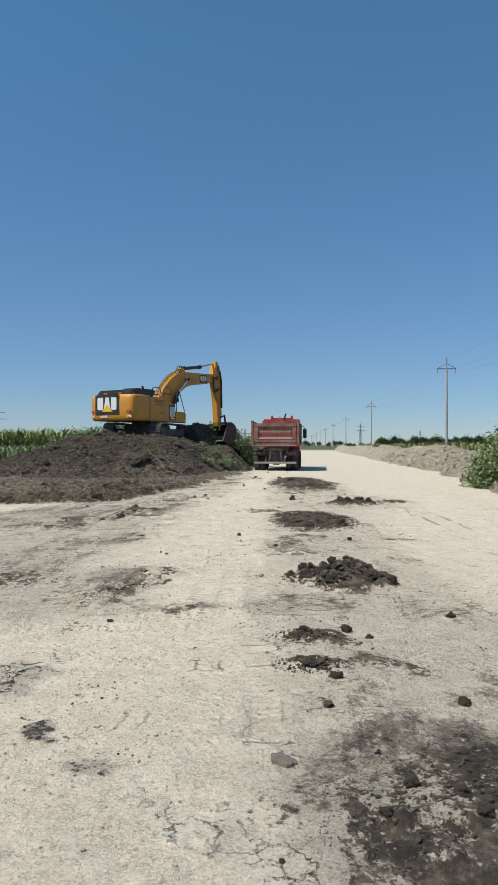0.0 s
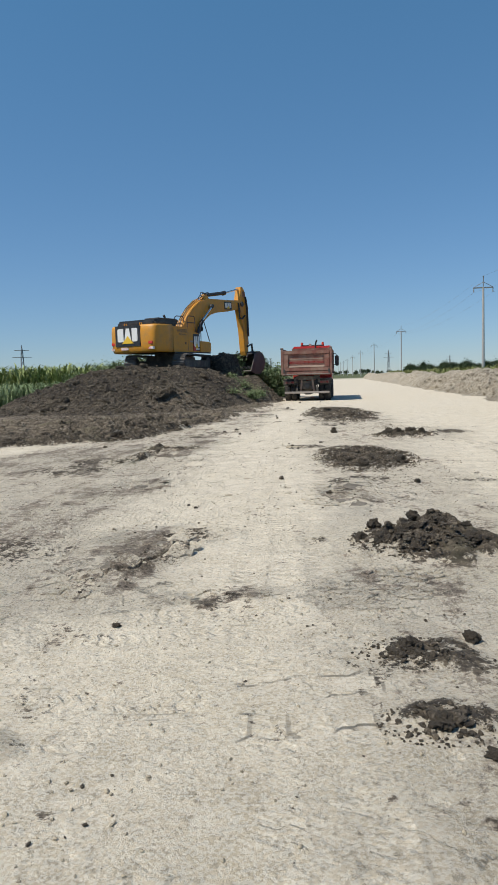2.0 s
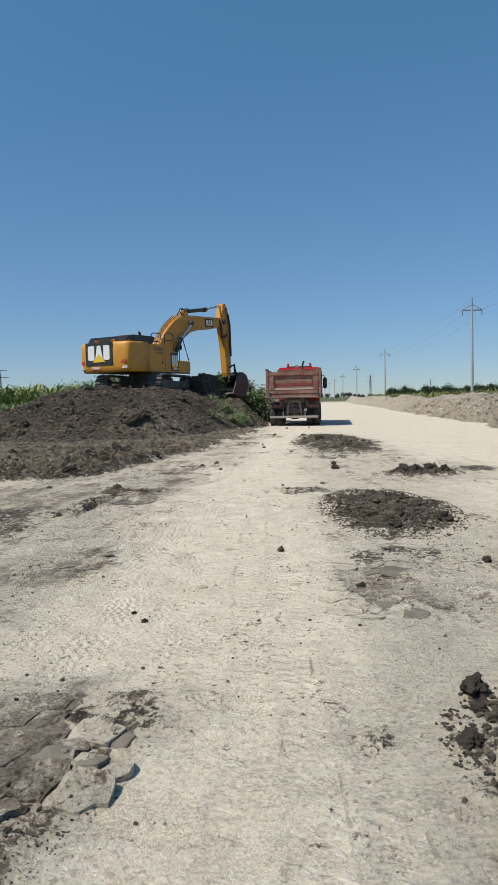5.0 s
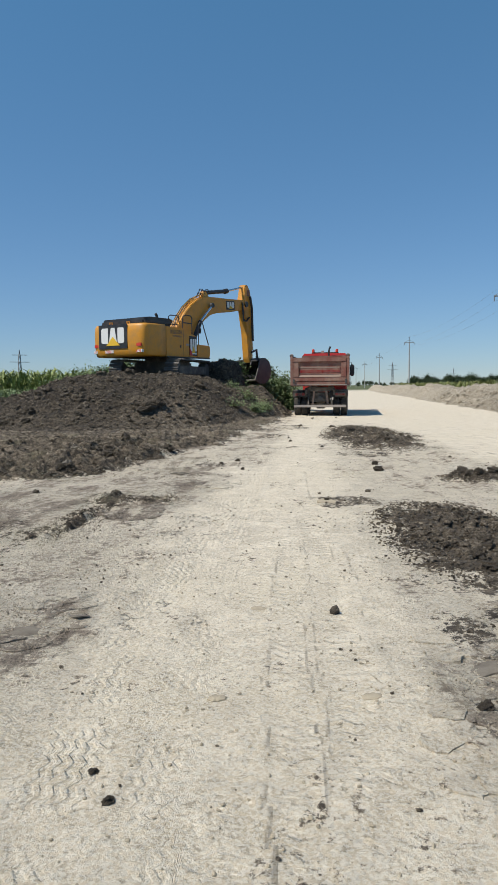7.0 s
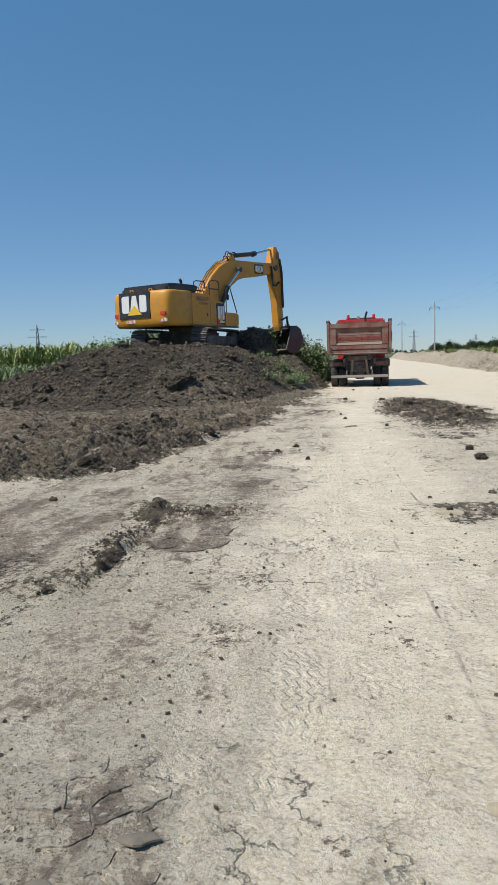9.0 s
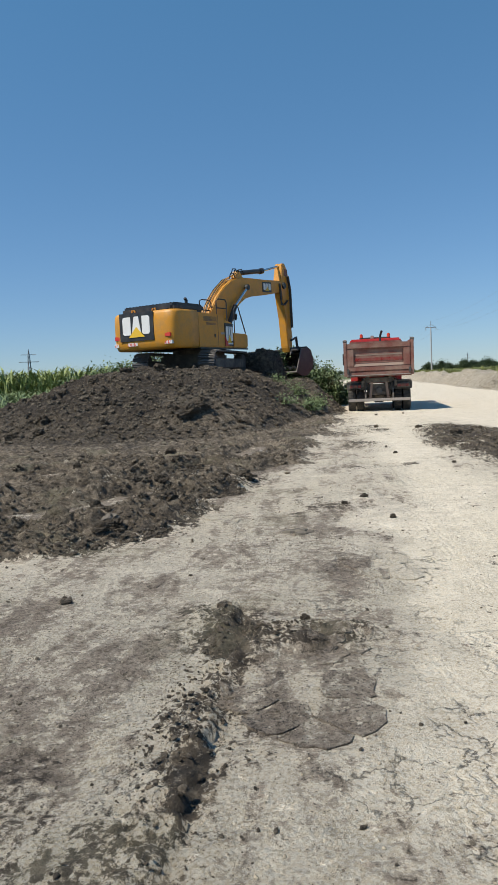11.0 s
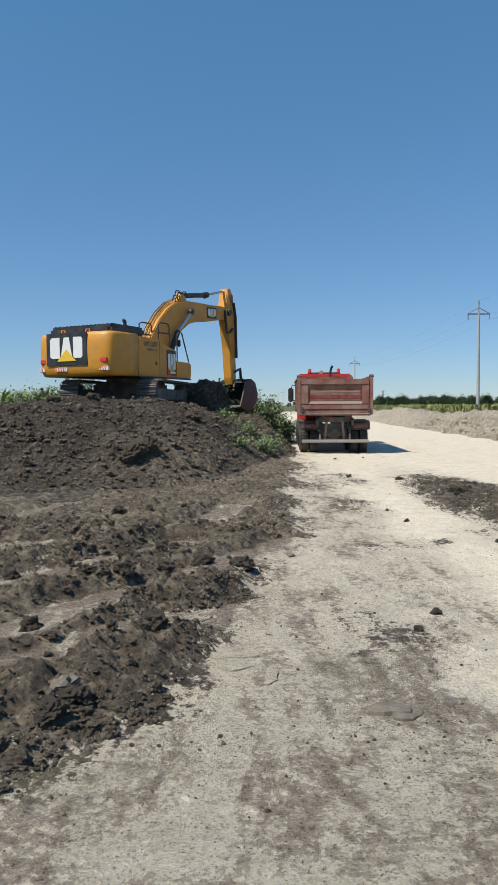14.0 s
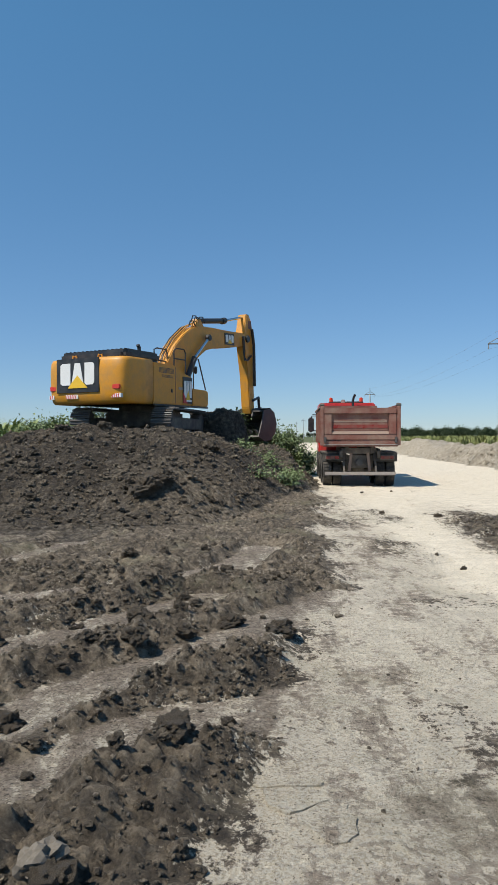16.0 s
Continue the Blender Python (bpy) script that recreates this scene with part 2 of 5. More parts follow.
def clod_material():
    m, n, l, b = material("clod_soil", 0.95)
    r = n.new("ShaderNodeNewGeometry").outputs["Random Per Island"]
    c = broad(n, l, coords(n), 26, 8, 0.75)
    dark = ramp(n, l, c, [(0.0, (0.032, 0.024, 0.016)), (0.5, (0.095, 0.074, 0.051)), (1.0, (0.215, 0.171, 0.118))])
    dry = ramp(n, l, c, [(0.0, (0.065, 0.051, 0.035)), (0.5, (0.215, 0.173, 0.122)), (1.0, (0.42, 0.347, 0.252))])
    l.new(mix(n, l, ramp(n, l, r, [(0.0, 0.3), (0.9, 1.0)]), dark, dry), b.inputs["Base Color"])
    bump(n, l, broad(n, l, coords(n), 34, 7, 0.75), b, 1.0, 0.035)
    return m


GROUND, SOIL, BANK, CLOD = ground_material(), loose_soil(), bank_material(), clod_material()
YELLOW = worn("machine_yellow", (0.62, 0.275, 0.022), (0.30, 0.20, 0.10), 0.5, 0.42)
BLACK = worn("black_paint", (0.018, 0.019, 0.022), (0.16, 0.14, 0.12), 0.3, 0.4)
WHITE = worn("white_decal", (0.78, 0.78, 0.76), (0.5, 0.46, 0.4), 0.15, 0.4)
DECAL_YELLOW = worn("yellow_decal", (0.80, 0.50, 0.03), (0.5, 0.4, 0.2), 0.15, 0.4)
DECAL_RED = worn("red_decal", (0.62, 0.035, 0.02), (0.4, 0.2, 0.15), 0.2, 0.35)
STEEL = worn("dusty_steel", (0.10, 0.095, 0.09), (0.22, 0.19, 0.16), 0.6, 0.6, 0.4)
SHINY = worn("polished_rod", (0.62, 0.62, 0.62), (0.4, 0.38, 0.35), 0.1, 0.18, 1.0)
RUBBER = worn("rubber", (0.022, 0.022, 0.022), (0.20, 0.18, 0.15), 0.7, 0.85)
RED_BODY = worn("faded_red_paint", (0.20, 0.070, 0.050), (0.30, 0.215, 0.165), 1.0, 0.6, 0.0, 1.6)
RED_CAB = worn("bright_red_paint", (0.56, 0.03, 0.028), (0.4, 0.2, 0.16), 0.25, 0.35)
PALE = worn("pale_dusty_metal", (0.33, 0.29, 0.26), (0.4, 0.36, 0.3), 0.5, 0.6)
DUST = worn("dust_caked_paint", (0.27, 0.19, 0.15), (0.33, 0.26, 0.2), 0.6, 0.85)
CHASSIS = worn("dusty_chassis", (0.085, 0.076, 0.066), (0.26, 0.225, 0.185), 0.85, 0.8)
LAMP_RED = worn("red_lens", (0.22, 0.02, 0.014), (0.22, 0.12, 0.09), 0.9, 0.25)
LAMP_ORANGE = worn("orange_lens", (0.75, 0.07, 0.03), (0.5, 0.2, 0.1), 0.15, 0.25)
CONCRETE = worn("pole_concrete", (0.40, 0.40, 0.39), (0.30, 0.29, 0.28), 0.5, 0.85)
GALVANISED = worn("galvanised", (0.30, 0.31, 0.32), (0.2, 0.2, 0.2), 0.4, 0.55, 0.6)
BARK = worn("bark", (0.11, 0.085, 0.06), (0.06, 0.05, 0.04), 0.6, 0.9)
LEAF = leaf_material("broad_leaf", (0.085, 0.14, 0.050), (0.25, 0.32, 0.145))
WEED = leaf_material("weed_leaf", (0.12, 0.17, 0.065), (0.28, 0.35, 0.155))
CORN = leaf_material("crop_leaf", (0.15, 0.20, 0.055), (0.36, 0.41, 0.145))
FIELD = leaf_material("field_leaf", (0.13, 0.16, 0.04), (0.30, 0.30, 0.095))
TREE = leaf_material("tree_leaf", (0.025, 0.05, 0.018), (0.065, 0.10, 0.035))
glass_m, gn, gl, gb = material("tinted_glass", 0.08)
gb.inputs["Base Color"].default_value = (0.02, 0.028, 0.032, 1)

# ---------------------------------------------------------------- building helpers


def mesh_of(name, bm, mat, smooth=False):
    me = bpy.data.meshes.new(name)
    bmesh.ops.recalc_face_normals(bm, faces=bm.faces)
    bm.to_mesh(me)
    bm.free()
    me.materials.append(mat)
    if smooth:
        me.polygons.foreach_set("use_smooth", [True] * len(me.polygons))
    return me


def part(name, bm, mat, parent, label="", smooth=False, at=None):
    ob = new(name, mesh_of(name, bm, mat, smooth))
    ob.parent = parent
    if at is not None:
        ob.matrix_basis = at
    return tagged(ob, label) if label else ob


def piece(name, me, parent, at):
    ob = new(name, me)
    ob.parent = parent
    ob.matrix_basis = at
    return ob


def thing(name, at, label, category, group=""):
    ob = new(name)
    ob.empty_display_size = 0.2
    ob.matrix_basis = at
    return tagged(ob, label, category, group)


def box(lo, hi, bevel=0.0, bm=None):
    bm = bm or bmesh.new()
    g = bmesh.ops.create_cube(bm, size=1)["verts"]
    for v in g:
        v.co = Vector([a + (b - a) * (c + 0.5) for a, b, c in zip(lo, hi, v.co)])
    if bevel:
        edges = {e for v in g for e in v.link_edges}
        bmesh.ops.bevel(bm, geom=list(edges), offset=bevel, segments=2, affect="EDGES")
    return bm


def prism(pts, axis, a, b, bevel=0.0, bm=None, segments=2):
    """An outline in the plane across an axis (its other two axes in order), drawn out from a to b."""
    bm = bm or bmesh.new()
    k = "xyz".index(axis)

    def co(p, h):
        c = list(p)
        c.insert(k, h)
        return c
    lo, hi = [bm.verts.new(co(p, a)) for p in pts], [bm.verts.new(co(p, b)) for p in pts]
    faces = [bm.faces.new(lo), bm.faces.new(hi[::-1])]
    n = len(pts)
    for i in range(n):
        faces.append(bm.faces.new((lo[i], lo[(i + 1) % n], hi[(i + 1) % n], hi[i])))
    bmesh.ops.recalc_face_normals(bm, faces=faces)
    if bevel:
        edges = {e for f in faces for e in f.edges}
        bmesh.ops.bevel(bm, geom=list(edges), offset=bevel, segments=segments, affect="EDGES")
    return bm


def tube(pts, r, bm=None, sides=8, r_end=None):
    """A round bar along points."""
    bm = bm or bmesh.new()
    pts = [Vector(p) for p in pts]
    rings = []
    up = Vector((0.13, 0.21, 0.97)).normalized()
    for i, p in enumerate(pts):
        d = (pts[min(i + 1, len(pts) - 1)] - pts[max(i - 1, 0)]).normalized()
        if abs(d.dot(up)) > 0.97:
            up = Vector((0.9, 0.3, 0.1)).normalized()
        s = d.cross(up).normalized()
        u = s.cross(d)
        rr = r if r_end is None else r + (r_end - r) * i / max(1, len(pts) - 1)
        rings.append([bm.verts.new(p + rr * (math.cos(a) * s + math.sin(a) * u)) for a in (2 * math.pi * k / sides for k in range(sides))])
    for q, w in zip(rings, rings[1:]):
        for k in range(sides):
            bm.faces.new((q[k], q[(k + 1) % sides], w[(k + 1) % sides], w[k]))
    bm.faces.new(rings[0][::-1])
    bm.faces.new(rings[-1])
    return bm


def disc(centre, axis, r, width, sides=24, bevel=0.0, bm=None):
    pts = [(centre[0] + r * math.cos(2 * math.pi * i / sides), centre[1] + r * math.sin(2 * math.pi * i / sides)) for i in range(sides)]
    return prism(pts, axis, centre[2] - width / 2, centre[2] + width / 2, bevel, bm)


def sheet(name, xs, ys, z, mat, attributes, keep=None):
    """A mesh over lines of x and y with height z and point attributes; keep: a mask of points that stay."""
    nx, ny = len(xs), len(ys)
    X, Y = np.meshgrid(xs, ys)
    co = np.stack([X, Y, z], -1).reshape(-1, 3)
    i = (np.arange(ny - 1)[:, None] * nx + np.arange(nx - 1)[None, :]).ravel()
    quads = np.stack([i, i + 1, i + nx + 1, i + nx], 1)
    if keep is not None:
        k = keep.ravel()
        quads = quads[k[quads].any(1)]
        used = np.unique(quads)
        back = np.zeros(len(co), int)
        back[used] = np.arange(len(used))
        co, quads = co[used], back[quads]
        attributes = {a: v.ravel()[used] for a, v in attributes.items()}
    me = bpy.data.meshes.new(name)
    me.vertices.add(len(co))
    me.vertices.foreach_set("co", co.astype(np.float32).ravel())
    me.loops.add(quads.size)
    me.loops.foreach_set("vertex_index", quads.astype(np.int32).ravel())
    me.polygons.add(len(quads))
    me.polygons.foreach_set("loop_start", np.arange(0, quads.size, 4, dtype=np.int32))
    me.polygons.foreach_set("use_smooth", np.ones(len(quads), bool))
    for a, v in attributes.items():
        me.attributes.new(a, "FLOAT", "POINT").data.foreach_set("value", np.asarray(v, np.float32).ravel())
    me.update(calc_edges=True)
    me.materials.append(mat)
    return new(name, me)


def joined(name, co, faces, mat, smooth=False):
    me = bpy.data.meshes.new(name)
    me.from_pydata(co, [], faces)
    me.materials.append(mat)
    if smooth:
        me.polygons.foreach_set("use_smooth", [True] * len(me.polygons))
    return new(name, me)

# ---------------------------------------------------------------- ground

# heaps and smears of black soil on the road: centre, half sizes, strength, height
ROAD_PATCHES = [
    (1.78, 0.52, 0.62, 0.60, 0.74, 0.035), (1.12, 2.35, 0.20, 0.16, 0.75, 0.02), (1.75, 2.35, 0.30, 0.09, 0.6, 0.01),
    (1.25, 3.05, 0.30, 0.18, 0.7, 0.015), (1.58, 5.32, 0.46, 0.52, 1.2, 0.12), (2.05, 5.15, 0.24, 0.22, 1.0, 0.07),
    (1.76, 11.1, 0.66, 1.45, 1.0, 0.045), (1.15, 12.9, 0.45, 0.35, 0.7, 0.02), (3.05, 15.0, 0.62, 0.42, 1.0, 0.08),
    (2.25, 23.8, 1.00, 4.00, 1.05, 0.070),
]
FAR_PATCHES = [
    (1.55, 18.6, 0.5, 0.5, 0.7, 0.02), (1.55, 8.6, 0.55, 0.35, 0.65, 0.015), (3.9, 15.6, 0.5, 0.25, 0.75, 0.03),
    (2.9, 8.3, 0.35, 0.18, 0.65, 0.02), (2.9, 20.0, 0.7, 0.6, 0.65, 0.02),
]
SIDE_PATCHES = [
    (-0.72, 2.15, 0.22, 0.26, 0.5, 0.02), (-0.36, 1.22, 0.06, 0.05, 0.75, 0.01), (-0.02, 0.85, 0.2, 0.06, 0.5, 0.0),
    (-1.75, 13.0, 0.50, 0.30, 0.62, 0.05), (-1.40, 16.9, 0.35, 0.45, 0.5, 0.01), (0.03, 4.0, 0.20, 0.11, 0.32, 0.012),
    (-2.7, 10.5, 0.6, 0.9, 0.60, 0.02), (-1.75, 5.0, 0.55, 0.5, 0.52, 0.02), (-0.3, 23.5, 0.4, 0.9, 0.6, 0.02),
    (0.2, 28.0, 0.5, 1.4, 0.55, 0.02), (-0.4, 20.2, 0.25, 0.18, 0.55, 0.01), (0.25, 20.6, 0.28, 0.18, 0.6, 0.01),
]
PATCHES = ROAD_PATCHES + FAR_PATCHES + SIDE_PATCHES
ROAD_SMEARS = [
    (1.15, 4.05, 0.48, 0.40, 0.62), (1.25, 7.8, 0.42, 0.75, 0.6), (1.8, 8.5, 0.9, 10.0, 0.36),
    (2.2, 20.0, 1.2, 9.0, 0.42), (1.75, 0.65, 0.62, 0.75, 0.85), (-0.62, 5.1, 0.26, 0.7, 0.72),
    (2.1, 2.6, 1.0, 1.6, 0.36), (0.05, 4.0, 0.34, 0.16, 0.48), (3.3, 15.5, 1.2, 1.5, 0.5),
]
SIDE_SMEARS = [
    (-1.6, 14.6, 0.6, 2.6, 0.68), (-1.58, 12.55, 0.27, 0.70, 0.72), (-3.0, 9.0, 1.7, 6.0, 0.50), (-2.05, 11.8, 0.40, 2.4, 0.60),
    (-1.3, 4.8, 0.9, 1.1, 0.42), (-2.4, 14.0, 1.1, 1.7, 0.62), (-1.0, 18.5, 0.8, 2.0, 0.48),
    (-0.8, 25.0, 0.7, 6.0, 0.62), (-1.35, 15.4, 0.30, 1.7, 0.75), (-3.4, 12.0, 1.2, 2.0, 0.8),
    (-1.6, 8.4, 0.5, 0.7, 0.75), (-2.2, 6.3, 0.9, 1.6, 0.6), (-2.3, 18.0, 0.5, 3.0, 0.62),
]
GREYS = ROAD_SMEARS + SIDE_SMEARS
CRUSTS = [(1.25, 7.7, 0.6, 0.9), (1.10, 4.05, 0.5, 0.42), (-1.45, 12.2, 0.4, 0.5), (1.5, 0.6, 0.9, 1.0), (-0.9, 8.6, 0.6, 0.5), (-0.9, 14.3, 0.5, 0.6), (-1.6, 12.9, 0.7, 0.8), (-0.9, 4.6, 0.7, 0.7), (-0.9, 11.5, 0.7, 0.7)]
# the edge of the churned soil beside the road: x by y
EDGE_Y = [0, 8, 12.7, 14.3, 14.9, 15.6, 16.4, 17.0, 18.6, 20.4, 23.5, 29.0, 32.5, 36.0, 60.0]
EDGE_X = [-9, -7.8, -6.6, -5.2, -3.65, -3.02, -2.74, -2.48, -2.08, -1.75, -1.3, -0.75, -0.35, -0.1, 0.4]
RUTS = [
    [(-7.0, 15.0), (-4.1, 17.3), (-3.4, 18.2), (-2.3, 19.5), (-1.6, 20.5)], [(-6.5, 14.6), (-3.9, 16.5), (-3.15, 17.2), (-2.0, 17.8)],
    [(-8.0, 19.6), (-5.1, 20.4), (-3.7, 20.95), (-2.8, 21.9), (-2.2, 23.6)], [(-9, 20.2), (-6.2, 21.8), (-5.2, 23.8), (-5.3, 25.5)],
    [(-9, 16.4), (-5.5, 18.0), (-4.2, 19.0), (-3.0, 20.4)],
]
# crumbly ridges thrown up between the ruts: height, half width, then the line
RIDGES = [
    (0.14, 0.38, [(-4.9, 15.3), (-3.9, 15.8), (-3.2, 16.35), (-2.78, 16.75)]), (0.11, 0.25, [(-5.2, 16.0), (-4.0, 17.05), (-3.5, 17.5), (-2.8, 18.05), (-2.25, 18.35)]),
    (0.08, 0.30, [(-5.4, 17.4), (-4.36, 18.15), (-3.7, 18.95), (-2.8, 20.0), (-2.35, 20.4)]), (0.05, 0.12, [(-4.4, 16.1), (-3.5, 16.75), (-2.7, 17.25), (-2.3, 17.3)]),
]
# tyre lanes: half width, strength, 0 for cross bars or 1 for zigzag grooves, then the line
LANES = [
    (0.12, 1.0, 0, [(0.30, 16), (0.42, 10), (0.47, 8), (0.47, 5.8), (0.53, 4.15)]), (0.10, 0.8, 0, [(0.15, 12), (0.22, 7), (0.24, 4.25)]), (0.10, 0.8, 0, [(0.72, 12), (0.76, 6.5), (0.79, 4.4)]),
    (0.12, 0.9, 0, [(0.44, 3.05), (0.48, 2.75), (0.52, 1.3), (0.56, -2)]), (0.10, 0.8, 0, [(0.74, 3.2), (0.81, 2.8), (0.84, 1.2)]), (0.10, 0.5, 0, [(0.16, 2.2), (0.12, 0.6), (0.1, -2)]),
    (0.13, 1.0, 0, [(-1.9, 3.40), (-0.79, 3.55), (0.22, 3.68), (0.75, 3.78)]), (0.13, 1.0, 0, [(-1.9, 3.08), (-0.67, 3.24), (0.24, 3.36), (0.6, 3.42)]),
    (0.13, 1.0, 0, [(-1.7, 2.48), (-0.38, 2.59), (0.3, 2.63), (0.95, 2.74)]), (0.12, 0.9, 0, [(-1.7, 2.16), (-0.3, 2.28), (0.9, 2.44)]), (0.12, 0.5, 0, [(-1.7, 1.2), (0.9, 1.45)]), (0.12, 0.4, 0, [(-1.7, 0.6), (0.9, 0.95)]),
    (0.15, 0.9, 1, [(-0.66, 5.9), (-0.62, 7.0), (-0.70, 8.2), (-0.62, 10), (-0.5, 13)]), (0.13, 0.8, 1, [(-0.98, 6.4), (-1.05, 8), (-1.0, 9.5), (-0.9, 12)]), (0.13, 0.6, 1, [(-0.25, 5.9), (-0.28, 9), (-0.3, 13), (-0.5, 20), (0.0, 30)]),
    (0.14, 0.6, 0, [(-0.02, 6.0), (-0.05, 9), (-0.1, 13), (0.0, 20), (0.3, 30)]), (0.22, 0.7, 0, [(0.55, 13), (0.6, 20), (0.9, 34)]),
    (0.25, 0.8, 0, [(4.1, 0), (4.3, 20), (5.2, 50)]), (0.25, 0.8, 0, [(6.0, 10), (6.6, 30), (7.6, 60)]), (0.22, 0.8, 0, [(2.9, 3), (2.8, 9), (3.4, 13)]), (0.2, 0.6, 0, [(3.4, 2), (3.3, 9), (3.9, 14)]),
]


def lane_place(x, y, pts):
    """Signed distance to a polyline, and the way along it."""
    best, way, gone = np.full(np.shape(x), 1e9), np.zeros(np.shape(x)), 0.0
    for (ax, ay), (bx, by) in zip(pts, pts[1:]):
        dx, dy = bx - ax, by - ay
        n = math.hypot(dx, dy)
        u = np.clip(((x - ax) * dx + (y - ay) * dy) / (n * n), 0, 1)
        d = np.hypot(x - ax - u * dx, y - ay - u * dy) * np.where((x - ax) * dy - (y - ay) * dx < 0, -1.0, 1.0)
        near = np.abs(d) < np.abs(best)
        best, way = np.where(near, d, best), np.where(near, gone + u * n, way)
        gone += n
    return best, way


def lane_parts(x, y):
    """Strength, place across, place along and kind of the tyre print at points of the ground."""
    share, across, along_, kind_ = (np.zeros(x.shape) for k in range(4))
    wander = 0.05 * fbm(x, y, 0.8, 4, 75, 0.6)
    lines = [(w, k, q, line) for w, k, q, line in LANES] + [(0.34, 0.75, 1, line) for line in RUTS]
    for w, k, q, line in lines:
        d, way = lane_place(x + wander, y + wander, line)
        m = k * step(w * 1.05, w * 0.6, np.abs(d)) * (way > 0) * (way < sum(math.dist(*e) for e in zip(line, line[1:])) - 1e-6)
        more = m > share
        share, across, along_, kind_ = np.where(more, m, share), np.where(more, d, across), np.where(more, way, along_), np.where(more, q, kind_)
    return {"lane": share, "lane_u": across, "lane_v": along_, "lane_kind": kind_}


def ellipse(x, y, cx, cy, rx, ry):
    return np.clip(1.25 - np.hypot((x - cx) / rx, (y - cy) / ry), 0, 1.25) / 1.25


def ground_parts(x, y):
    """Height and the shares of soil, grey smear, crust and green at points of the ground."""
    wx, wy = x + 0.26 * fbm(x, y, 0.6, 5, 3, 0.62), y + 0.34 * fbm(x, y, 0.7, 5, 9, 0.62)
    soil, rise = np.zeros(x.shape), np.zeros(x.shape)
    for cx, cy, rx, ry, k, h in PATCHES:
        e = ellipse(wx, wy, cx, cy, rx * 1.25, ry * 1.25)
        soil = np.maximum(soil, k * step(0.0, 0.55, e))
        rise = np.maximum(rise, h * step(0.05, 0.6, e))
    grey = np.zeros(x.shape)
    for cx, cy, rx, ry, k in GREYS:
        grey = np.maximum(grey, k * step(0.0, 0.45, ellipse(wx, wy, cx, cy, rx * 1.2, ry * 1.2)))
    crust = np.zeros(x.shape)
    for cx, cy, rx, ry in CRUSTS:
        crust = np.maximum(crust, step(0.05, 0.4, ellipse(wx, wy, cx, cy, rx * 1.2, ry * 1.2)))
    inside = np.interp(y, EDGE_Y, EDGE_X) - (x + 0.35 * fbm(x, y, 1.6, 5, 21))
    churn = step(-0.15, 0.3, inside)
    lumps = 0.5 + 0.5 * fbm(x, y, 0.6, 6, 31, 0.62)
    rough_soil = 0.01 + 0.060 * lumps * (0.5 + 0.7 * step(-0.3, 0.5, fbm(x, y, 1.4, 2, 35))) + 0.055 * np.abs(fbm(x, y, 0.24, 4, 33, 0.6)) + 0.045 * np.abs(fbm(x, y, 0.14, 3, 37, 0.65)) + 0.030 * np.abs(fbm(x, y, 0.07, 2, 39, 0.6))
    rut_soil = 1.3 * step(-0.50, 0.40, inside + 0.26 * fbm(x, y, 0.35, 6, 25, 0.65))
    dry = np.maximum(churn * 0.85, 0.18 * np.minimum(1, soil))
    rutted = np.zeros(x.shape)
    for h, w, line in RIDGES:
        d = line_distance(x + 0.16 * fbm(x, y, 0.4, 4, 45, 0.6), y + 0.16 * fbm(x, y, 0.4, 4, 47, 0.6), line)
        hump = step(w * 1.15, w * 0.35, d)
        rough_soil = rough_soil + h * hump * (0.35 + 0.8 * np.abs(fbm(x, y, 0.33, 5, 49, 0.62)))
    for line in RUTS:
        d = line_distance(x + 0.09 * fbm(x, y, 0.5, 4, 41, 0.6), y + 0.09 * fbm(x, y, 0.5, 4, 43, 0.6), line)
        rough_soil = rough_soil * (1 - 0.96 * step(0.44, 0.27, d))
        rough_soil = rough_soil + 0.06 * np.exp(-((d - 0.50) / 0.09) ** 2) * (0.1 + 1.2 * lumps)
        rut_soil = rut_soil * (1 - 0.90 * step(0.34, 0.22, d))
        rutted = np.maximum(rutted, step(0.50, 0.30, d))
    soil = np.maximum(soil, rut_soil)
    grey = np.maximum(grey, step(-1.2, 0.2, inside) * (0.64 + 0.36 * rutted * churn))
    z = 0.018 * fbm(x, y, 3.5, 3, 51) + 0.007 * fbm(x, y, 0.35, 4, 53) * (1 + 1.2 * grey) + 0.0045 * fbm(x, y, 0.085, 3, 57, 0.6) * step(-0.25, 0.5, fbm(x, y, 0.9, 3, 59))
    z = z + rise * (0.35 + 1.25 * np.abs(fbm(x, y, 0.26, 5, 61, 0.62))) + churn * rough_soil
    z = z + crust * 0.014 * fbm(x, y, 0.5, 3, 63)
    # tyre lanes: shallow troughs with cleat prints
    worn_in = step(-0.5, 0.3, fbm(x, y, 1.2, 3, 71))
    wander = 0.05 * fbm(x, y, 0.8, 4, 75, 0.6)
    for w, k, q, line in LANES:
        d, way = lane_place(x + wander, y + wander, line)
        d = np.abs(d)
        lane = k * step(w * 1.1, w * 0.6, d) * (1 - np.minimum(1, 1.2 * soil))
        z = z - 0.005 * lane * worn_in + 0.0015 * k * worn_in * np.exp(-((d - w * 1.1) / 0.035) ** 2) * (1 - np.minimum(1, soil))
        grey = grey * (1 - 0.35 * lane)
    # crust pushed up into a rib that breaks off steeply on one side
    along = step(10.5, 11.2, y) * step(13.75, 13.2, y)
    off = x - np.interp(y, [10.5, 11.6, 12.5, 13.4, 13.8], [-2.06, -1.90, -1.92, -1.97, -1.92]) + 0.085 * fbm(x, y, 0.45, 6, 91, 0.72)
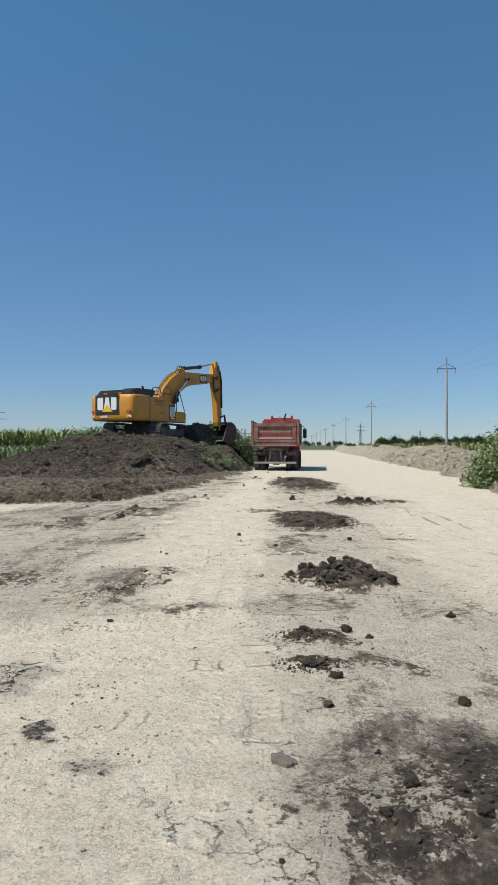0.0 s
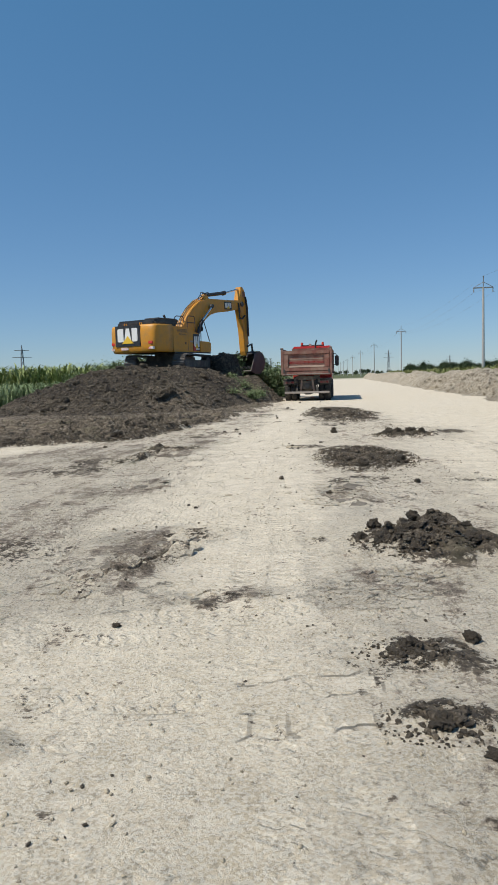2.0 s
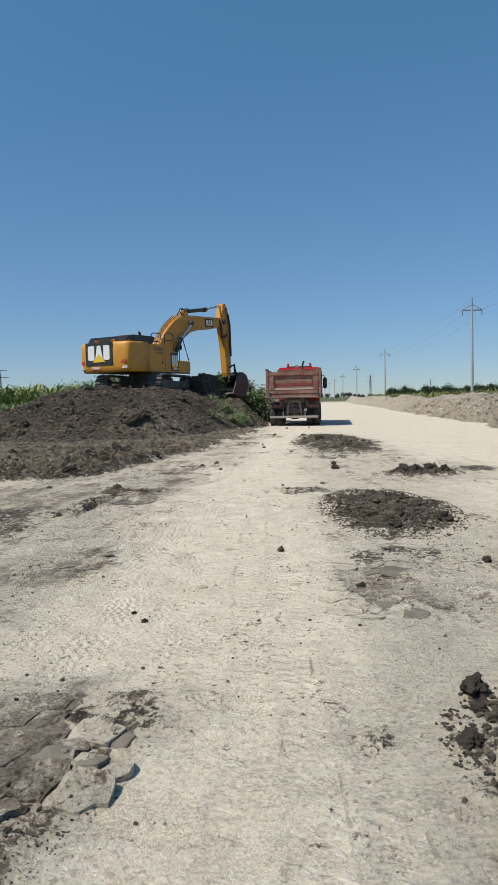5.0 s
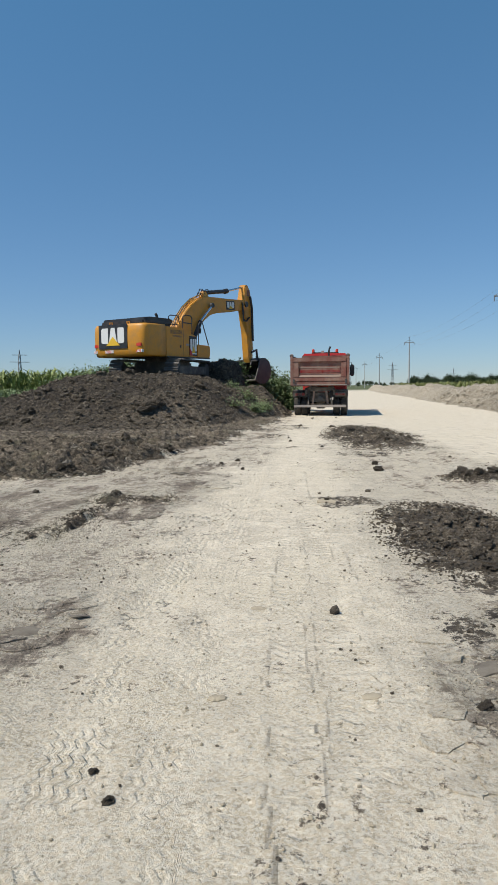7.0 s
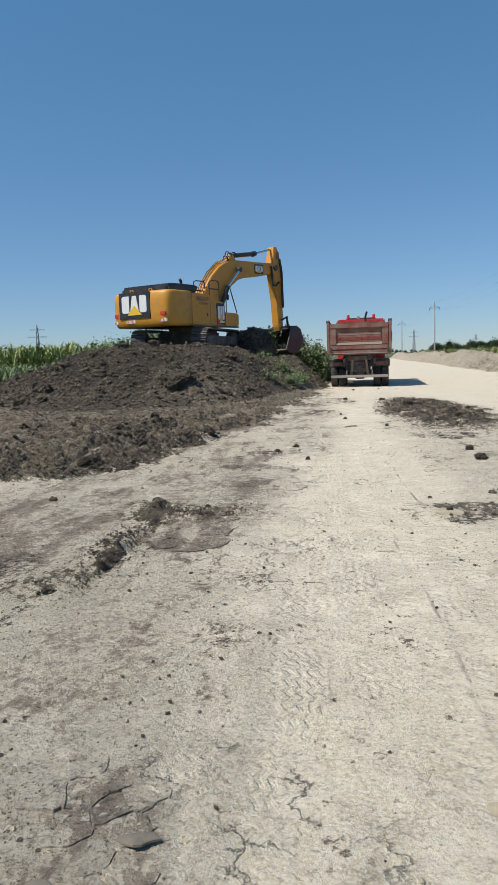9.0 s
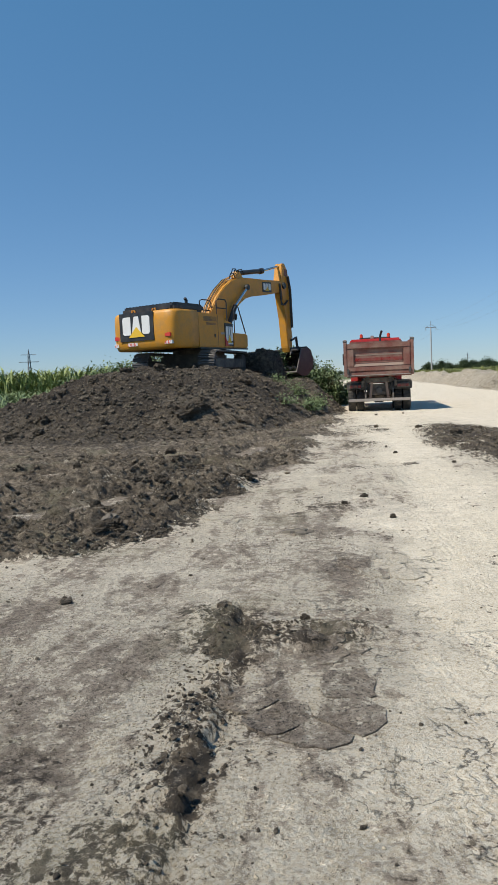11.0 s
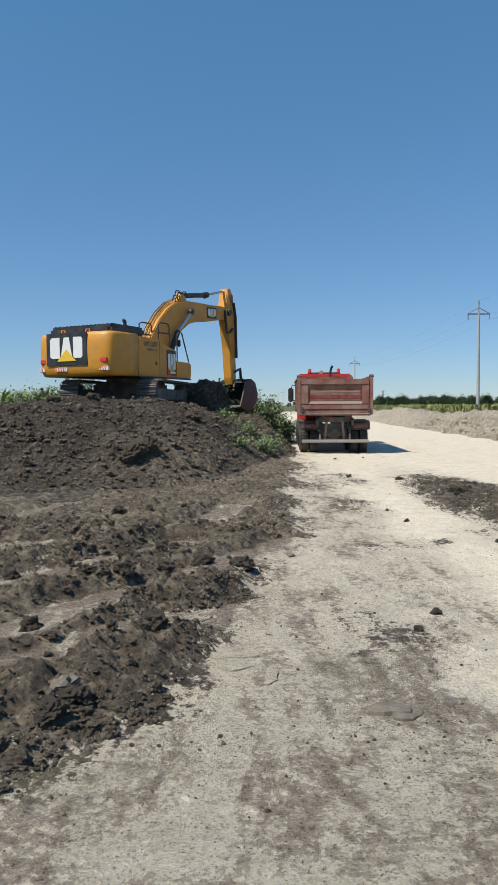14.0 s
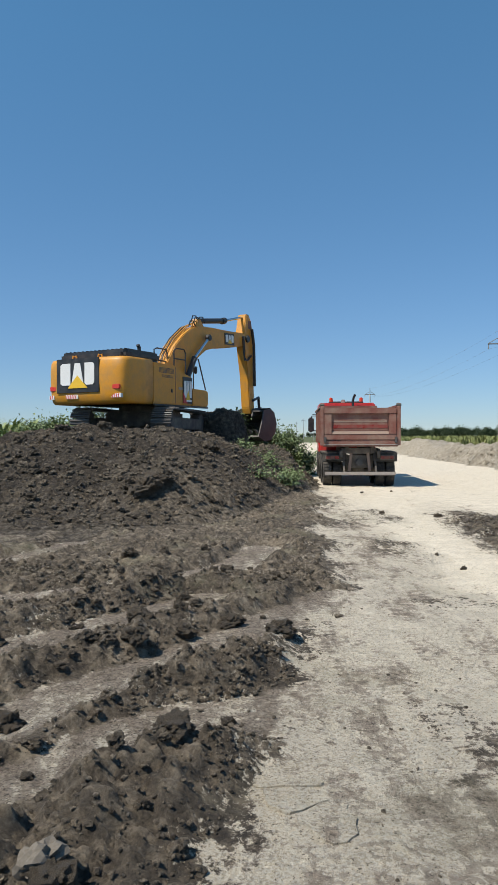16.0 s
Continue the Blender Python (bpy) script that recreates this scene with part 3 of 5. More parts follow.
    slope = np.where(off < 0, np.exp(np.minimum(off, 0) / 0.42), step(0.05, 0.0, off))
    z = z + along * (0.062 * slope * (0.70 + 0.6 * fbm(x, y, 0.5, 4, 93, 0.6)) - 0.012 * np.exp(-((off - 0.045) / 0.03) ** 2))
    z = z + along * 0.06 * np.exp(-((off + 0.05) / 0.16) ** 2) * np.abs(fbm(x, y, 0.13, 4, 95, 0.7))
    soil = np.maximum(soil, along * (0.84 + 0.4 * fbm(x, y, 0.4, 3, 99)) * np.exp(-((off + 0.06) / 0.26) ** 2))
    soil = np.maximum(soil, along * (0.85 + 0.5 * fbm(x, y, 0.3, 4, 89)) * np.exp(-((off - 0.02) / 0.07) ** 2))
    grey = np.maximum(grey, along * 0.62 * np.exp(-((off + 0.1) / 0.5) ** 2))
    crust = np.maximum(crust, along * np.exp(-(off / 0.6) ** 2))
    # torn strip of mud beside the track
    d = line_distance(wx, wy, [(-0.20, 5.45), (-0.48, 5.05), (-0.80, 4.40)])
    soil = np.maximum(soil, 0.60 * np.exp(-(d / 0.17) ** 2))
    ribs = np.clip(2 * np.sin(2 * math.pi * (0.45 * x + 0.9 * y) / 0.075), -1, 1)
    z = z + np.exp(-(d / 0.18) ** 2) * (0.03 + 0.02 * fbm(x, y, 0.18, 5, 97, 0.6) + 0.009 * ribs)
    # fields on both sides of the works
    right = np.interp(y, [-100, 17, 29, 43, 72, 160, 400], [10.5, 12.0, 13.8, 14.6, 16.5, 22.5, 60])
    left = np.interp(y, [-100, 0, 12, 24, 34, 60, 160, 400], [-14, -12.5, -11.5, -11.5, -11, -6, 6, 40])
    green = np.maximum(step(0, 1.2, x - right + 0.5 * fbm(x, y, 3, 3, 81)), step(0, 1.5, left - x + 0.8 * fbm(x, y, 3, 3, 83)))
    green = np.maximum(green, step(170, 200, y))
    green = np.maximum(green, step(-30, -45, y))
    flat = step(60, 120, np.hypot(x, y - 15))
    z = z * (1 - flat) + green * 0.12
    soil = soil * (1 - green)
    return z, soil, grey * (1 - green), crust * (1 - green), green, dry * (1 - green)


def spaced(*spans):
    out = [spans[0][0]]
    for a, b, d in spans:
        n = max(1, round((b - a) / d))
        out += list(np.linspace(a, b, n + 1)[1:])
    return np.array(out)


def far(a, b, n):
    return list(np.geomspace(a, b, n))[1:]


gx = np.array([-v for v in far(20, 3500, 16)[::-1]] + list(spaced((-20, -10, 0.4), (-10, -5.6, 0.11), (-5.6, -4.4, 0.032), (-4.4, 1.9, 0.0215), (1.9, 3.6, 0.04), (3.6, 9.0, 0.11), (9.0, 20, 0.4))) + far(20, 3500, 16))
gy = np.array([-v for v in far(3, 3500, 18)[::-1]] + list(spaced((-3, -0.7, 0.3), (-0.7, 7.0, 0.021), (7.0, 14.6, 0.033), (14.6, 18.2, 0.023), (18.2, 24, 0.045), (24, 40, 0.12), (40, 80, 0.8))) + far(80, 4500, 26))
GX, GY = np.meshgrid(gx, gy)
gz, g_soil, g_grey, g_crust, g_green, g_dry = ground_parts(GX, GY)
ground = sheet("ground", gx, gy, gz, GROUND, {"soil": g_soil, "grey": g_grey, "crust": g_crust, "green": g_green, "dry": g_dry, **lane_parts(GX, GY)})
tagged(ground, "pale chalk haul road with smears of black soil between green fields", "ground", kind="structure")


def ground_at(x, y):
    return float(ground_parts(np.array([float(x)]), np.array([float(y)]))[0][0])


# ---------------------------------------------------------------- black soil heap

def heap_height(x, y):
    wx, wy = x + 0.5 * fbm(x, y, 2.2, 3, 101), y + 0.5 * fbm(x, y, 2.2, 3, 103)
    # broad bench on which the machine stands
    front = np.interp(x, [-14, -11, -8.5, -6.5, -4.2, -2.8, -1.2, 0.5], [25.5, 24.8, 24.2, 23.6, 23.8, 25.5, 30.5, 36])
    crest = np.interp(x, [-14, -11, -8.5, -6.5, -4.2, -2.8, -1.2, 0.5], [31, 31, 31.2, 31.6, 31.8, 32.2, 35, 39])
    top = np.interp(x, [-14, -12, -10, -8.5, -7, -4.5, -3.3, -2.0, -0.8, -0.1, 0.5], [0, 0.35, 1.15, 1.72, 1.86, 1.80, 1.55, 1.05, 0.55, 0.15, -0.3])
    up = np.clip((wy - front) / (crest - front), 0, 1)
    up = up ** 1.35
    back = 1 - step(41, 46, wy)
    z = top * up * back
    lumps = 0.5 + 0.5 * fbm(x, y, 0.9, 6, 111, 0.6)
    z = z + 0.20 * lumps * step(0.05, 0.5, z) * (0.5 + 0.7 * step(-0.2, 0.5, fbm(x, y, 2.0, 2, 113))) + 0.13 * np.abs(fbm(x, y, 0.3, 4, 117, 0.6)) * step(0.0, 0.3, z) - 0.05
    # pale lobe that slid down the front
    e = np.hypot((wx + 3.9) / 1.6, (wy - 27.4) / 2.0)
    z = z + 0.28 * np.clip(1 - e, 0, 1)
    # level footing under the tracks
    foot = step(3.0, 2.3, np.hypot(x + 5.6, y - 36.6))
    z = z * (1 - foot) + np.minimum(z, 1.72) * foot
    big = 0.5 + 0.5 * fbm(x, y, 1.3, 5, 131, 0.6)
    d = np.hypot((wx + 3.2) / 2.1, (wy - 39.6) / 2.2)
    z = np.maximum(z, np.where(d < 1.08, 2.55 * step(0.0, 0.62, 1.08 - d) + 0.6 * big - 0.35, -1.0))
    d = np.hypot((wx + 1.55) / 1.7, (wy - 36.8) / 3.4)
    return np.maximum(z, np.where(d < 1.1, 1.35 * step(0.0, 0.9, 1.1 - d) + 0.35 * big - 0.25, -1.0))


hx, hy = np.arange(-14.5, 1.2, 0.06), np.arange(22.5, 46.5, 0.07)
HX, HY = np.meshgrid(hx, hy)
hz = heap_height(HX, HY)
bare = np.clip(1.2 - np.hypot((HX + 3.7 + 0.4 * fbm(HX, HY, 1.2, 4, 121)) / 1.7, (HY - 27.3) / 2.6), 0, 0.95) + 0.42 * step(1.0, 0.25, hz) + 0.5 * step(1.6, 0.4, np.abs(HX + 0.6)) * step(37, 34, HY)
heap = sheet("soil_mound", hx, hy, hz, SOIL, {"dry": bare}, keep=hz > -0.02)
tagged(heap, "long heap of loose black soil with clods beside the road", "soil heap")


def heap_at(x, y):
    return float(heap_height(np.array([float(x)]), np.array([float(y)]))[0])


# ---------------------------------------------------------------- spoil bank across the road

def bank_height(x, y):
    foot = np.interp(y, [-20, 17, 29, 43, 72, 110, 160, 230], [5.0, 7.3, 9.1, 10.0, 11.9, 14.2, 17.5, 24])
    s = x - foot + 0.45 * fbm(x, y, 2.5, 4, 201)
    top = 1.05 + 0.35 * fbm(x, y, 7, 3, 203) + 0.35 * np.exp(-((y - 20) / 5) ** 2)
    z = top * step(0, 2.2, s) * step(5.4, 2.6, s)
    lumps = np.abs(fbm(x, y, 0.9, 5, 207))
    return z + 0.30 * lumps * step(0.08, 0.5, z) - 0.08


by = spaced((-8, 14, 0.4), (14, 60, 0.16), (60, 120, 0.4), (120, 200, 0.9))
bs = np.arange(-0.9, 6.2, 0.13)
BS, BY = np.meshgrid(bs, by)
BX = BS + np.interp(BY, [-20, 17, 29, 43, 72, 110, 160, 230], [5.0, 7.3, 9.1, 10.0, 11.9, 14.2, 17.5, 24])
bz = bank_height(BX, BY)
bank = sheet("spoil_bank", bs, by, bz, BANK, {})
bank.data.vertices.foreach_set("co", np.stack([BX, BY, bz], -1).astype(np.float32).ravel())
tagged(bank, "low bank of dry grey-brown spoil along the road", "earth bank")


def bank_at(x, y):
    return float(bank_height(np.array([float(x)]), np.array([float(y)]))[0])

# ---------------------------------------------------------------- tipper truck

def wheel(parent, x0, y, width, r=0.52):
    """A tyre with tread blocks and a rim, its axle along x."""
    bm = bmesh.new()
    prof = [(-0.5, 0.58), (-0.5, 0.9), (-0.42, 0.97), (-0.3, 1.0), (0.3, 1.0), (0.42, 0.97), (0.5, 0.9), (0.5, 0.58)]
    sides = 32
    rings = [[bm.verts.new((x0 + a * width, y + b * r * math.cos(2 * math.pi * i / sides), r + b * r * math.sin(2 * math.pi * i / sides))) for a, b in prof] for i in range(sides)]
    for i in range(sides):
        q, w = rings[i], rings[(i + 1) % sides]
        for k in range(len(prof) - 1):
            bm.faces.new((q[k], q[k + 1], w[k + 1], w[k]))
    for i in range(0, sides, 1):
        a = 2 * math.pi * (i + 0.5) / sides
        for k in (-0.25, 0.25):
            box((-0.21 * width, -0.032, -0.012), (0.21 * width, 0.032, 0.012), 0, bm)
            bm.verts.ensure_lookup_table()
            m = Matrix.Translation((x0 + k * width, y + r * math.cos(a), r + r * math.sin(a))) @ Matrix.Rotation(a - math.pi / 2, 4, "X")
            for v in bm.verts[-8:]:
                v.co = m @ v.co
    t = part("tyre", bm, RUBBER, parent, "dusty black rubber tyre")
    bm = disc((y, r, x0), "x", r * 0.6, width * 0.7, 20, 0.02)
    part("rim", bm, STEEL, t)
    return t


truck = thing("tipper_truck", pose(1.5, 36, 0, 0, 0, -5.0), "dusty red tipper truck standing on the chalk road", "truck")
W, FL, TOP = 1.25, 1.44, 2.62
# tipping body
bm = prism([(-W + 0.10, 0.0), (W - 0.10, 0.0), (W - 0.10, 5.2), (-W + 0.10, 5.2)], "z", FL, FL + 0.09, 0.01)
body = part("tipper_floor", bm, RED_BODY, truck)
for s in (-1, 1):
    bm = prism([(s * (W - 0.09), FL), (s * (W - 0.03), FL), (s * (W - 0.005), TOP), (s * (W - 0.065), TOP)], "y", 0.0, 5.2, 0.008)
    side = part("side_wall", bm, RED_BODY, truck)
    part("top_rail", box((s * W - 0.06, 0.0, TOP), (s * W + 0.05, 5.2, TOP + 0.09), 0.015), RED_BODY, side)
    for k in range(6):
        y = 0.55 + k * 0.86
        part("rib", box((s * W - 0.035, y, FL + 0.02), (s * W + 0.045, y + 0.13, TOP - 0.005), 0.012), RED_BODY, side)
    # corner post that stands above the tailgate
    bm = prism([(-0.05, FL - 0.06), (0.12, FL - 0.06), (0.14, TOP + 0.02), (0.09, TOP + 0.15), (0.0, TOP + 0.15), (-0.05, TOP + 0.02)], "x", s * W - 0.06, s * W + 0.06, 0.012)
    part("corner_post", bm, RED_BODY, truck)
    bm = disc((-0.0, TOP + 0.09, s * W), "x", 0.05, 0.16, 12, 0.008)
    part("hinge_pin", bm, STEEL, truck)
    part("latch", box((s * (W - 0.10) - 0.04, -0.12, FL + 0.02), (s * (W - 0.10) + 0.04, -0.03, FL + 0.22), 0.015), STEEL, truck)
part("front_wall", prism([(5.12, FL), (5.2, FL), (5.2, TOP + 0.28), (5.12, TOP + 0.28)], "x", -W + 0.09, W - 0.09, 0.01), RED_BODY, truck)
# tailgate: frame with a sunk panel
gate = part("tailgate", box((-W + 0.075, 0.02, FL + 0.10), (W - 0.075, 0.06, TOP - 0.02), 0.0), RED_BODY, truck, "faded red tailgate with a sunk panel")
part("gate_top_bar", box((-W + 0.07, -0.07, TOP - 0.20), (W - 0.07, 0.05, TOP - 0.01), 0.02), RED_BODY, gate)
part("gate_foot_bar", box((-W + 0.07, -0.06, FL + 0.12), (W - 0.07, 0.05, FL + 0.30), 0.02), RED_BODY, gate)
for s in (-1, 1):
    part("gate_side_bar", box((s * (W - 0.20) - 0.125, -0.06, FL + 0.303), (s * (W - 0.20) + 0.125, 0.05, TOP - 0.203), 0.02), RED_BODY, gate)
part("gate_ledge", prism([(-0.055, FL + 0.31), (0.015, FL + 0.31), (0.015, FL + 0.42)], "x", -W + 0.33, W - 0.33, 0.0), DUST, gate, "ledge covered in pale dust")
part("gate_panel", box((-W + 0.36, 0.0, FL + 0.42), (W - 0.36, 0.018, FL + 0.80), 0.008), RED_BODY, gate, "flat panel with a pale worn band")
part("gate_band", box((-W + 0.37, -0.008, FL + 0.70), (W - 0.37, 0.012, FL + 0.76), 0.008), DUST, gate)
part("rear_sill", box((-W + 0.02, -0.05, FL - 0.10), (W - 0.02, 0.10, FL + 0.095), 0.02), RED_BODY, truck)
part("sill_lip", box((-W + 0.05, -0.085, FL - 0.05), (W - 0.05, -0.052, FL - 0.02), 0.006), PALE, truck)
# chassis
for s in (-1, 1):
    part("chassis_rail", box((s * 0.42 - 0.045, 0.55, 0.80), (s * 0.42 + 0.045, 7.6, 1.08), 0.01), CHASSIS, truck)
    part("body_beam", box((s * 0.42 - 0.06, 0.25, 1.12), (s * 0.42 + 0.06, 5.2, 1.335), 0.01), CHASSIS, truck)
    part("tipping_hinge", prism([(0.15, 0.98), (0.6, 0.85), (0.6, 1.16), (0.3, 1.28), (0.12, 1.2)], "x", s * 0.62 - 0.05, s * 0.62 + 0.05, 0.02), CHASSIS, truck)
    bm = box((s * 0.84 - 0.40, 0.28, 0.84), (s * 0.84 + 0.40, 0.34, 1.14), 0.02)
    flap = part("mud_flap", bm, RUBBER, truck, "dusty black mud flap")
    part("mud_guard", prism([(0.30, 1.02), (0.30, 1.16), (1.6, 1.18), (2.9, 1.16), (2.9, 1.02), (2.85, 1.02), (2.85, 1.12), (0.35, 1.12), (0.35, 1.02)], "x", s * 0.84 - 0.38, s * 0.84 + 0.38, 0.0), CHASSIS, truck)
    lamp = part("tail_lamp", box((s * 0.90 - 0.24, 0.18, 0.90), (s * 0.90 + 0.24, 0.275, 1.06), 0.02), CHASSIS, truck, "dusty tail lamp cluster")
    for i in range(3):
        part("lens", box((s * 0.90 - 0.22 + i * 0.15, 0.165, 0.925), (s * 0.90 - 0.22 + i * 0.15 + 0.135, 0.185, 1.035), 0.01), LAMP_RED if i != 1 else RED_BODY, lamp)
    part("bumper_arm", prism([(0.0, 0.42), (0.12, 0.42), (0.55, 0.9), (0.55, 1.0), (0.3, 0.9)], "x", s * 0.52 - 0.03, s * 0.52 + 0.03, 0.01), CHASSIS, truck)
part("bumper_bar", box((-1.16, -0.03, 0.40), (1.16, 0.08, 0.51), 0.02), PALE, truck, "pale worn underrun bar")
for x in (-0.34, 0.34):
    part("tow_post", prism([(x - 0.05, 0.52), (x + 0.05, 0.52), (x * 0.8 + 0.045, 1.14), (x * 0.8 - 0.045, 1.14)], "y", 0.30, 0.38, 0.01), DUST, truck)
part("gate_stripe", box((-W + 0.36, -0.012, FL + 0.50), (W - 0.36, 0.006, FL + 0.62), 0.004), LAMP_RED, gate, "band of redder paint")
part("tow_plate", box((-0.46, 0.45, 0.62), (0.46, 0.53, 1.06), 0.02), CHASSIS, truck)
bm = disc((0.0, 0.80, 0.40), "y", 0.12, 0.14, 20, 0.015)
part("tow_eye", bm, STEEL, truck)
for x in (-0.28, 0.28):
    part("bracket", box((x - 0.03, 0.35, 0.66), (x + 0.03, 0.45, 1.02), 0.01), STEEL, truck)
for x in (-0.27, 0.27):
    part("bolt", disc((x, 0.88, 0.43), "y", 0.045, 0.06, 10), STEEL, truck)
part("cross_member", box((-0.62, 0.3, 1.10), (0.62, 0.42, 1.30), 0.02), CHASSIS, truck)
for y in (1.0, 2.36):
    for s in (-1, 1):
        wheel(truck, s * 1.05, y, 0.29)
        wheel(truck, s * 0.72, y, 0.29)
    part("axle", tube([(-1.1, y, 0.52), (1.1, y, 0.52)], 0.09, sides=12), CHASSIS, truck)
    part("axle_hub", disc((y, 0.55, 0.0), "x", 0.24, 0.4, 18, 0.04), CHASSIS, truck)
for y in (5.0, 6.75):
    for s in (-1, 1):
        wheel(truck, s * 1.03, y, 0.31)
    part("axle", tube([(-1.0, y, 0.52), (1.0, y, 0.52)], 0.07, sides=10), CHASSIS, truck)
part("fuel_tank", box((-1.15, 3.2, 0.55), (-0.55, 4.3, 1.1), 0.08), STEEL, truck)
part("side_box", box((0.55, 3.2, 0.55), (1.15, 4.3, 1.1), 0.05), CHASSIS, truck)
# cab
cab = part("cab", prism([(5.45, 1.0), (7.55, 1.0), (7.6, 1.9), (7.35, 2.94), (7.0, 3.06), (5.5, 3.04)], "x", -1.14, 1.14, 0.06), RED_CAB, truck, "bright red truck cab")
part("rear_window", box((-0.55, 5.43, 2.05), (0.55, 5.455, 2.5), 0.01), glass_m, cab)
for s in (-1, 1):
    part("side_window", box((s * 1.145 - 0.006, 6.1, 1.95), (s * 1.145 + 0.006, 7.2, 2.55), 0.004), glass_m, cab)
    arm = part("mirror_arm", tube([(s * 1.10, 7.3, 2.62), (s * 1.36, 7.28, 2.62), (s * 1.40, 7.28, 2.5)], 0.02), BLACK, truck)
    part("mirror", box((s * 1.42 - 0.12, 7.2, 1.86), (s * 1.42 + 0.12, 7.32, 2.5), 0.05), BLACK, truck, "tall black mirror housing")
    part("mirror_bracket", tube([(s * 1.12, 7.3, 1.9), (s * 1.36, 7.28, 1.95)], 0.02), BLACK, truck)
    b = part("beacon", disc((s * 0.62, 6.1, 3.19), "z", 0.075, 0.20, 14, 0.03), LAMP_ORANGE, truck, "red-orange warning beacon")
    part("beacon_base", disc((s * 0.62, 6.1, 3.075), "z", 0.09, 0.07, 14), BLACK, b)
part("roof_bar", box((-0.7, 6.3, 3.07), (0.7, 6.42, 3.14), 0.02), STEEL, truck)
part("roof_lamp", box((-0.2, 5.95, 3.05), (-0.05, 6.1, 3.2), 0.02), PALE, truck)
part("air_intake", tube([(0.22, 5.36, 1.6), (0.22, 5.36, 3.1), (0.25, 5.33, 3.25), (0.30, 5.28, 3.36)], 0.05, sides=10), BLACK, truck)
part("windscreen", box((-0.98, 7.45, 1.95), (0.98, 7.62, 2.0), 0.0), BLACK, cab)

# ---------------------------------------------------------------- excavator

EX_AT, EX_H, TRACK_H = (-5.62, 36.6, 1.70), -30.5, -12.0
digger = thing("excavator", pose(*EX_AT), "large yellow tracked excavator working on top of the soil heap", "excavator")


def turned(m_deg):
    return Matrix.Rotation(radians(m_deg), 4, "Z")


def under(name, bm, mat, label="", smooth=False):
    return part(name, bm, mat, digger, label, smooth, Matrix.Translation((0, 0, -0.06)) @ turned(TRACK_H))


def upper(name, bm, mat, label="", smooth=False):
    return part(name, bm, mat, digger, label, smooth, turned(EX_H))


# undercarriage
HALF, RAD, GAUGE, SHOE = 1.85, 0.44, 1.295, 0.62
shoe_me = mesh_of("track_shoe", prism([(-0.085, -0.02), (-0.085, 0.012), (-0.06, 0.012), (-0.05, 0.05), (-0.03, 0.05), (-0.02, 0.012), (0.02, 0.012), (0.03, 0.045), (0.05, 0.045), (0.06, 0.012), (0.092, 0.012), (0.092, -0.02)], "x", -SHOE / 2, SHOE / 2), STEEL)
loop = 4 * HALF + 2 * math.pi * RAD
for s in (-1, 1):
    fr = prism([(-HALF, 0.28), (HALF, 0.28), (HALF + 0.1, 0.45), (HALF - 0.1, 0.66), (-HALF + 0.1, 0.66), (-HALF - 0.1, 0.45)], "x", s * GAUGE - 0.2, s * GAUGE + 0.2, 0.03)
    track = under("track_frame", fr, CHASSIS, "dirty black track frame with steel shoes")
    for y in (-HALF, HALF):
        part("drive_wheel", disc((y, 0.47, s * GAUGE), "x", 0.40, 0.34, 20, 0.03), STEEL, track)
    for k in range(7):
        part("roller", disc((-1.5 + k * 0.5, 0.17, s * GAUGE), "x", 0.13, 0.3, 12, 0.02), STEEL, track)
    n = 46
    for k in range(n):
        d = loop * k / n
        if d < 2 * HALF:
            p, a = (d - HALF, 0.47 + RAD), 0
        elif d < 2 * HALF + math.pi * RAD:
            a = (d - 2 * HALF) / RAD
            p = (HALF + RAD * math.sin(a), 0.47 + RAD * math.cos(a))
        elif d < 4 * HALF + math.pi * RAD:
            p, a = (HALF - (d - 2 * HALF - math.pi * RAD), 0.47 - RAD), math.pi
        else:
            a = math.pi + (d - 4 * HALF - math.pi * RAD) / RAD
            p = (-HALF + RAD * math.sin(a), 0.47 + RAD * math.cos(a))
        piece("track_shoe", shoe_me, track, Matrix.Translation((s * GAUGE, p[0], p[1])) @ Matrix.Rotation(-a, 4, "X"))
under("car_body", prism([(-1.1, -0.8), (1.1, -0.8), (1.1, 0.8), (-1.1, 0.8)], "z", 0.30, 0.90, 0.08), CHASSIS)
under("swing_ring", disc((0, 0, 0.97), "z", 0.85, 0.20, 32, 0.02), CHASSIS)

# revolving frame and covers (forward is +y)
BW = 1.52
upper("revolving_frame", prism([(-1.25, -2.2), (1.25, -2.2), (1.35, 1.3), (-1.35, 1.3)], "z", 0.98, 1.12, 0.03), CHASSIS)
plan = [(BW, -1.55)]
for k in range(33):
    a = math.pi * k / 32
    c, q = math.cos(a), math.sin(a)
    plan.append((BW * math.copysign(abs(c) ** 0.30, c), -2.05 - 0.93 * q ** 0.30))
plan.append((-BW, -1.55))
bm = bmesh.new()
levels = [(0.98, 0.90), (1.00, 0.93), (1.06, 0.96), (1.25, 0.985), (1.6, 1.0), (2.0, 1.0), (2.22, 0.985), (2.32, 0.95), (2.34, 0.91)]
rings = [[bm.verts.new((x * (0.5 + 0.5 * f), -1.55 + (y + 1.55) * f, z)) for x, y in plan] for z, f in levels]
for q, w in zip(rings, rings[1:]):
    for k in range(len(plan)):
        bm.faces.new((q[k], q[(k + 1) % len(plan)], w[(k + 1) % len(plan)], w[k]))
bm.faces.new(rings[0])
bm.faces.new(rings[-1])
cw = upper("counterweight", bm, YELLOW, "rounded yellow counterweight with a black badge panel", True)


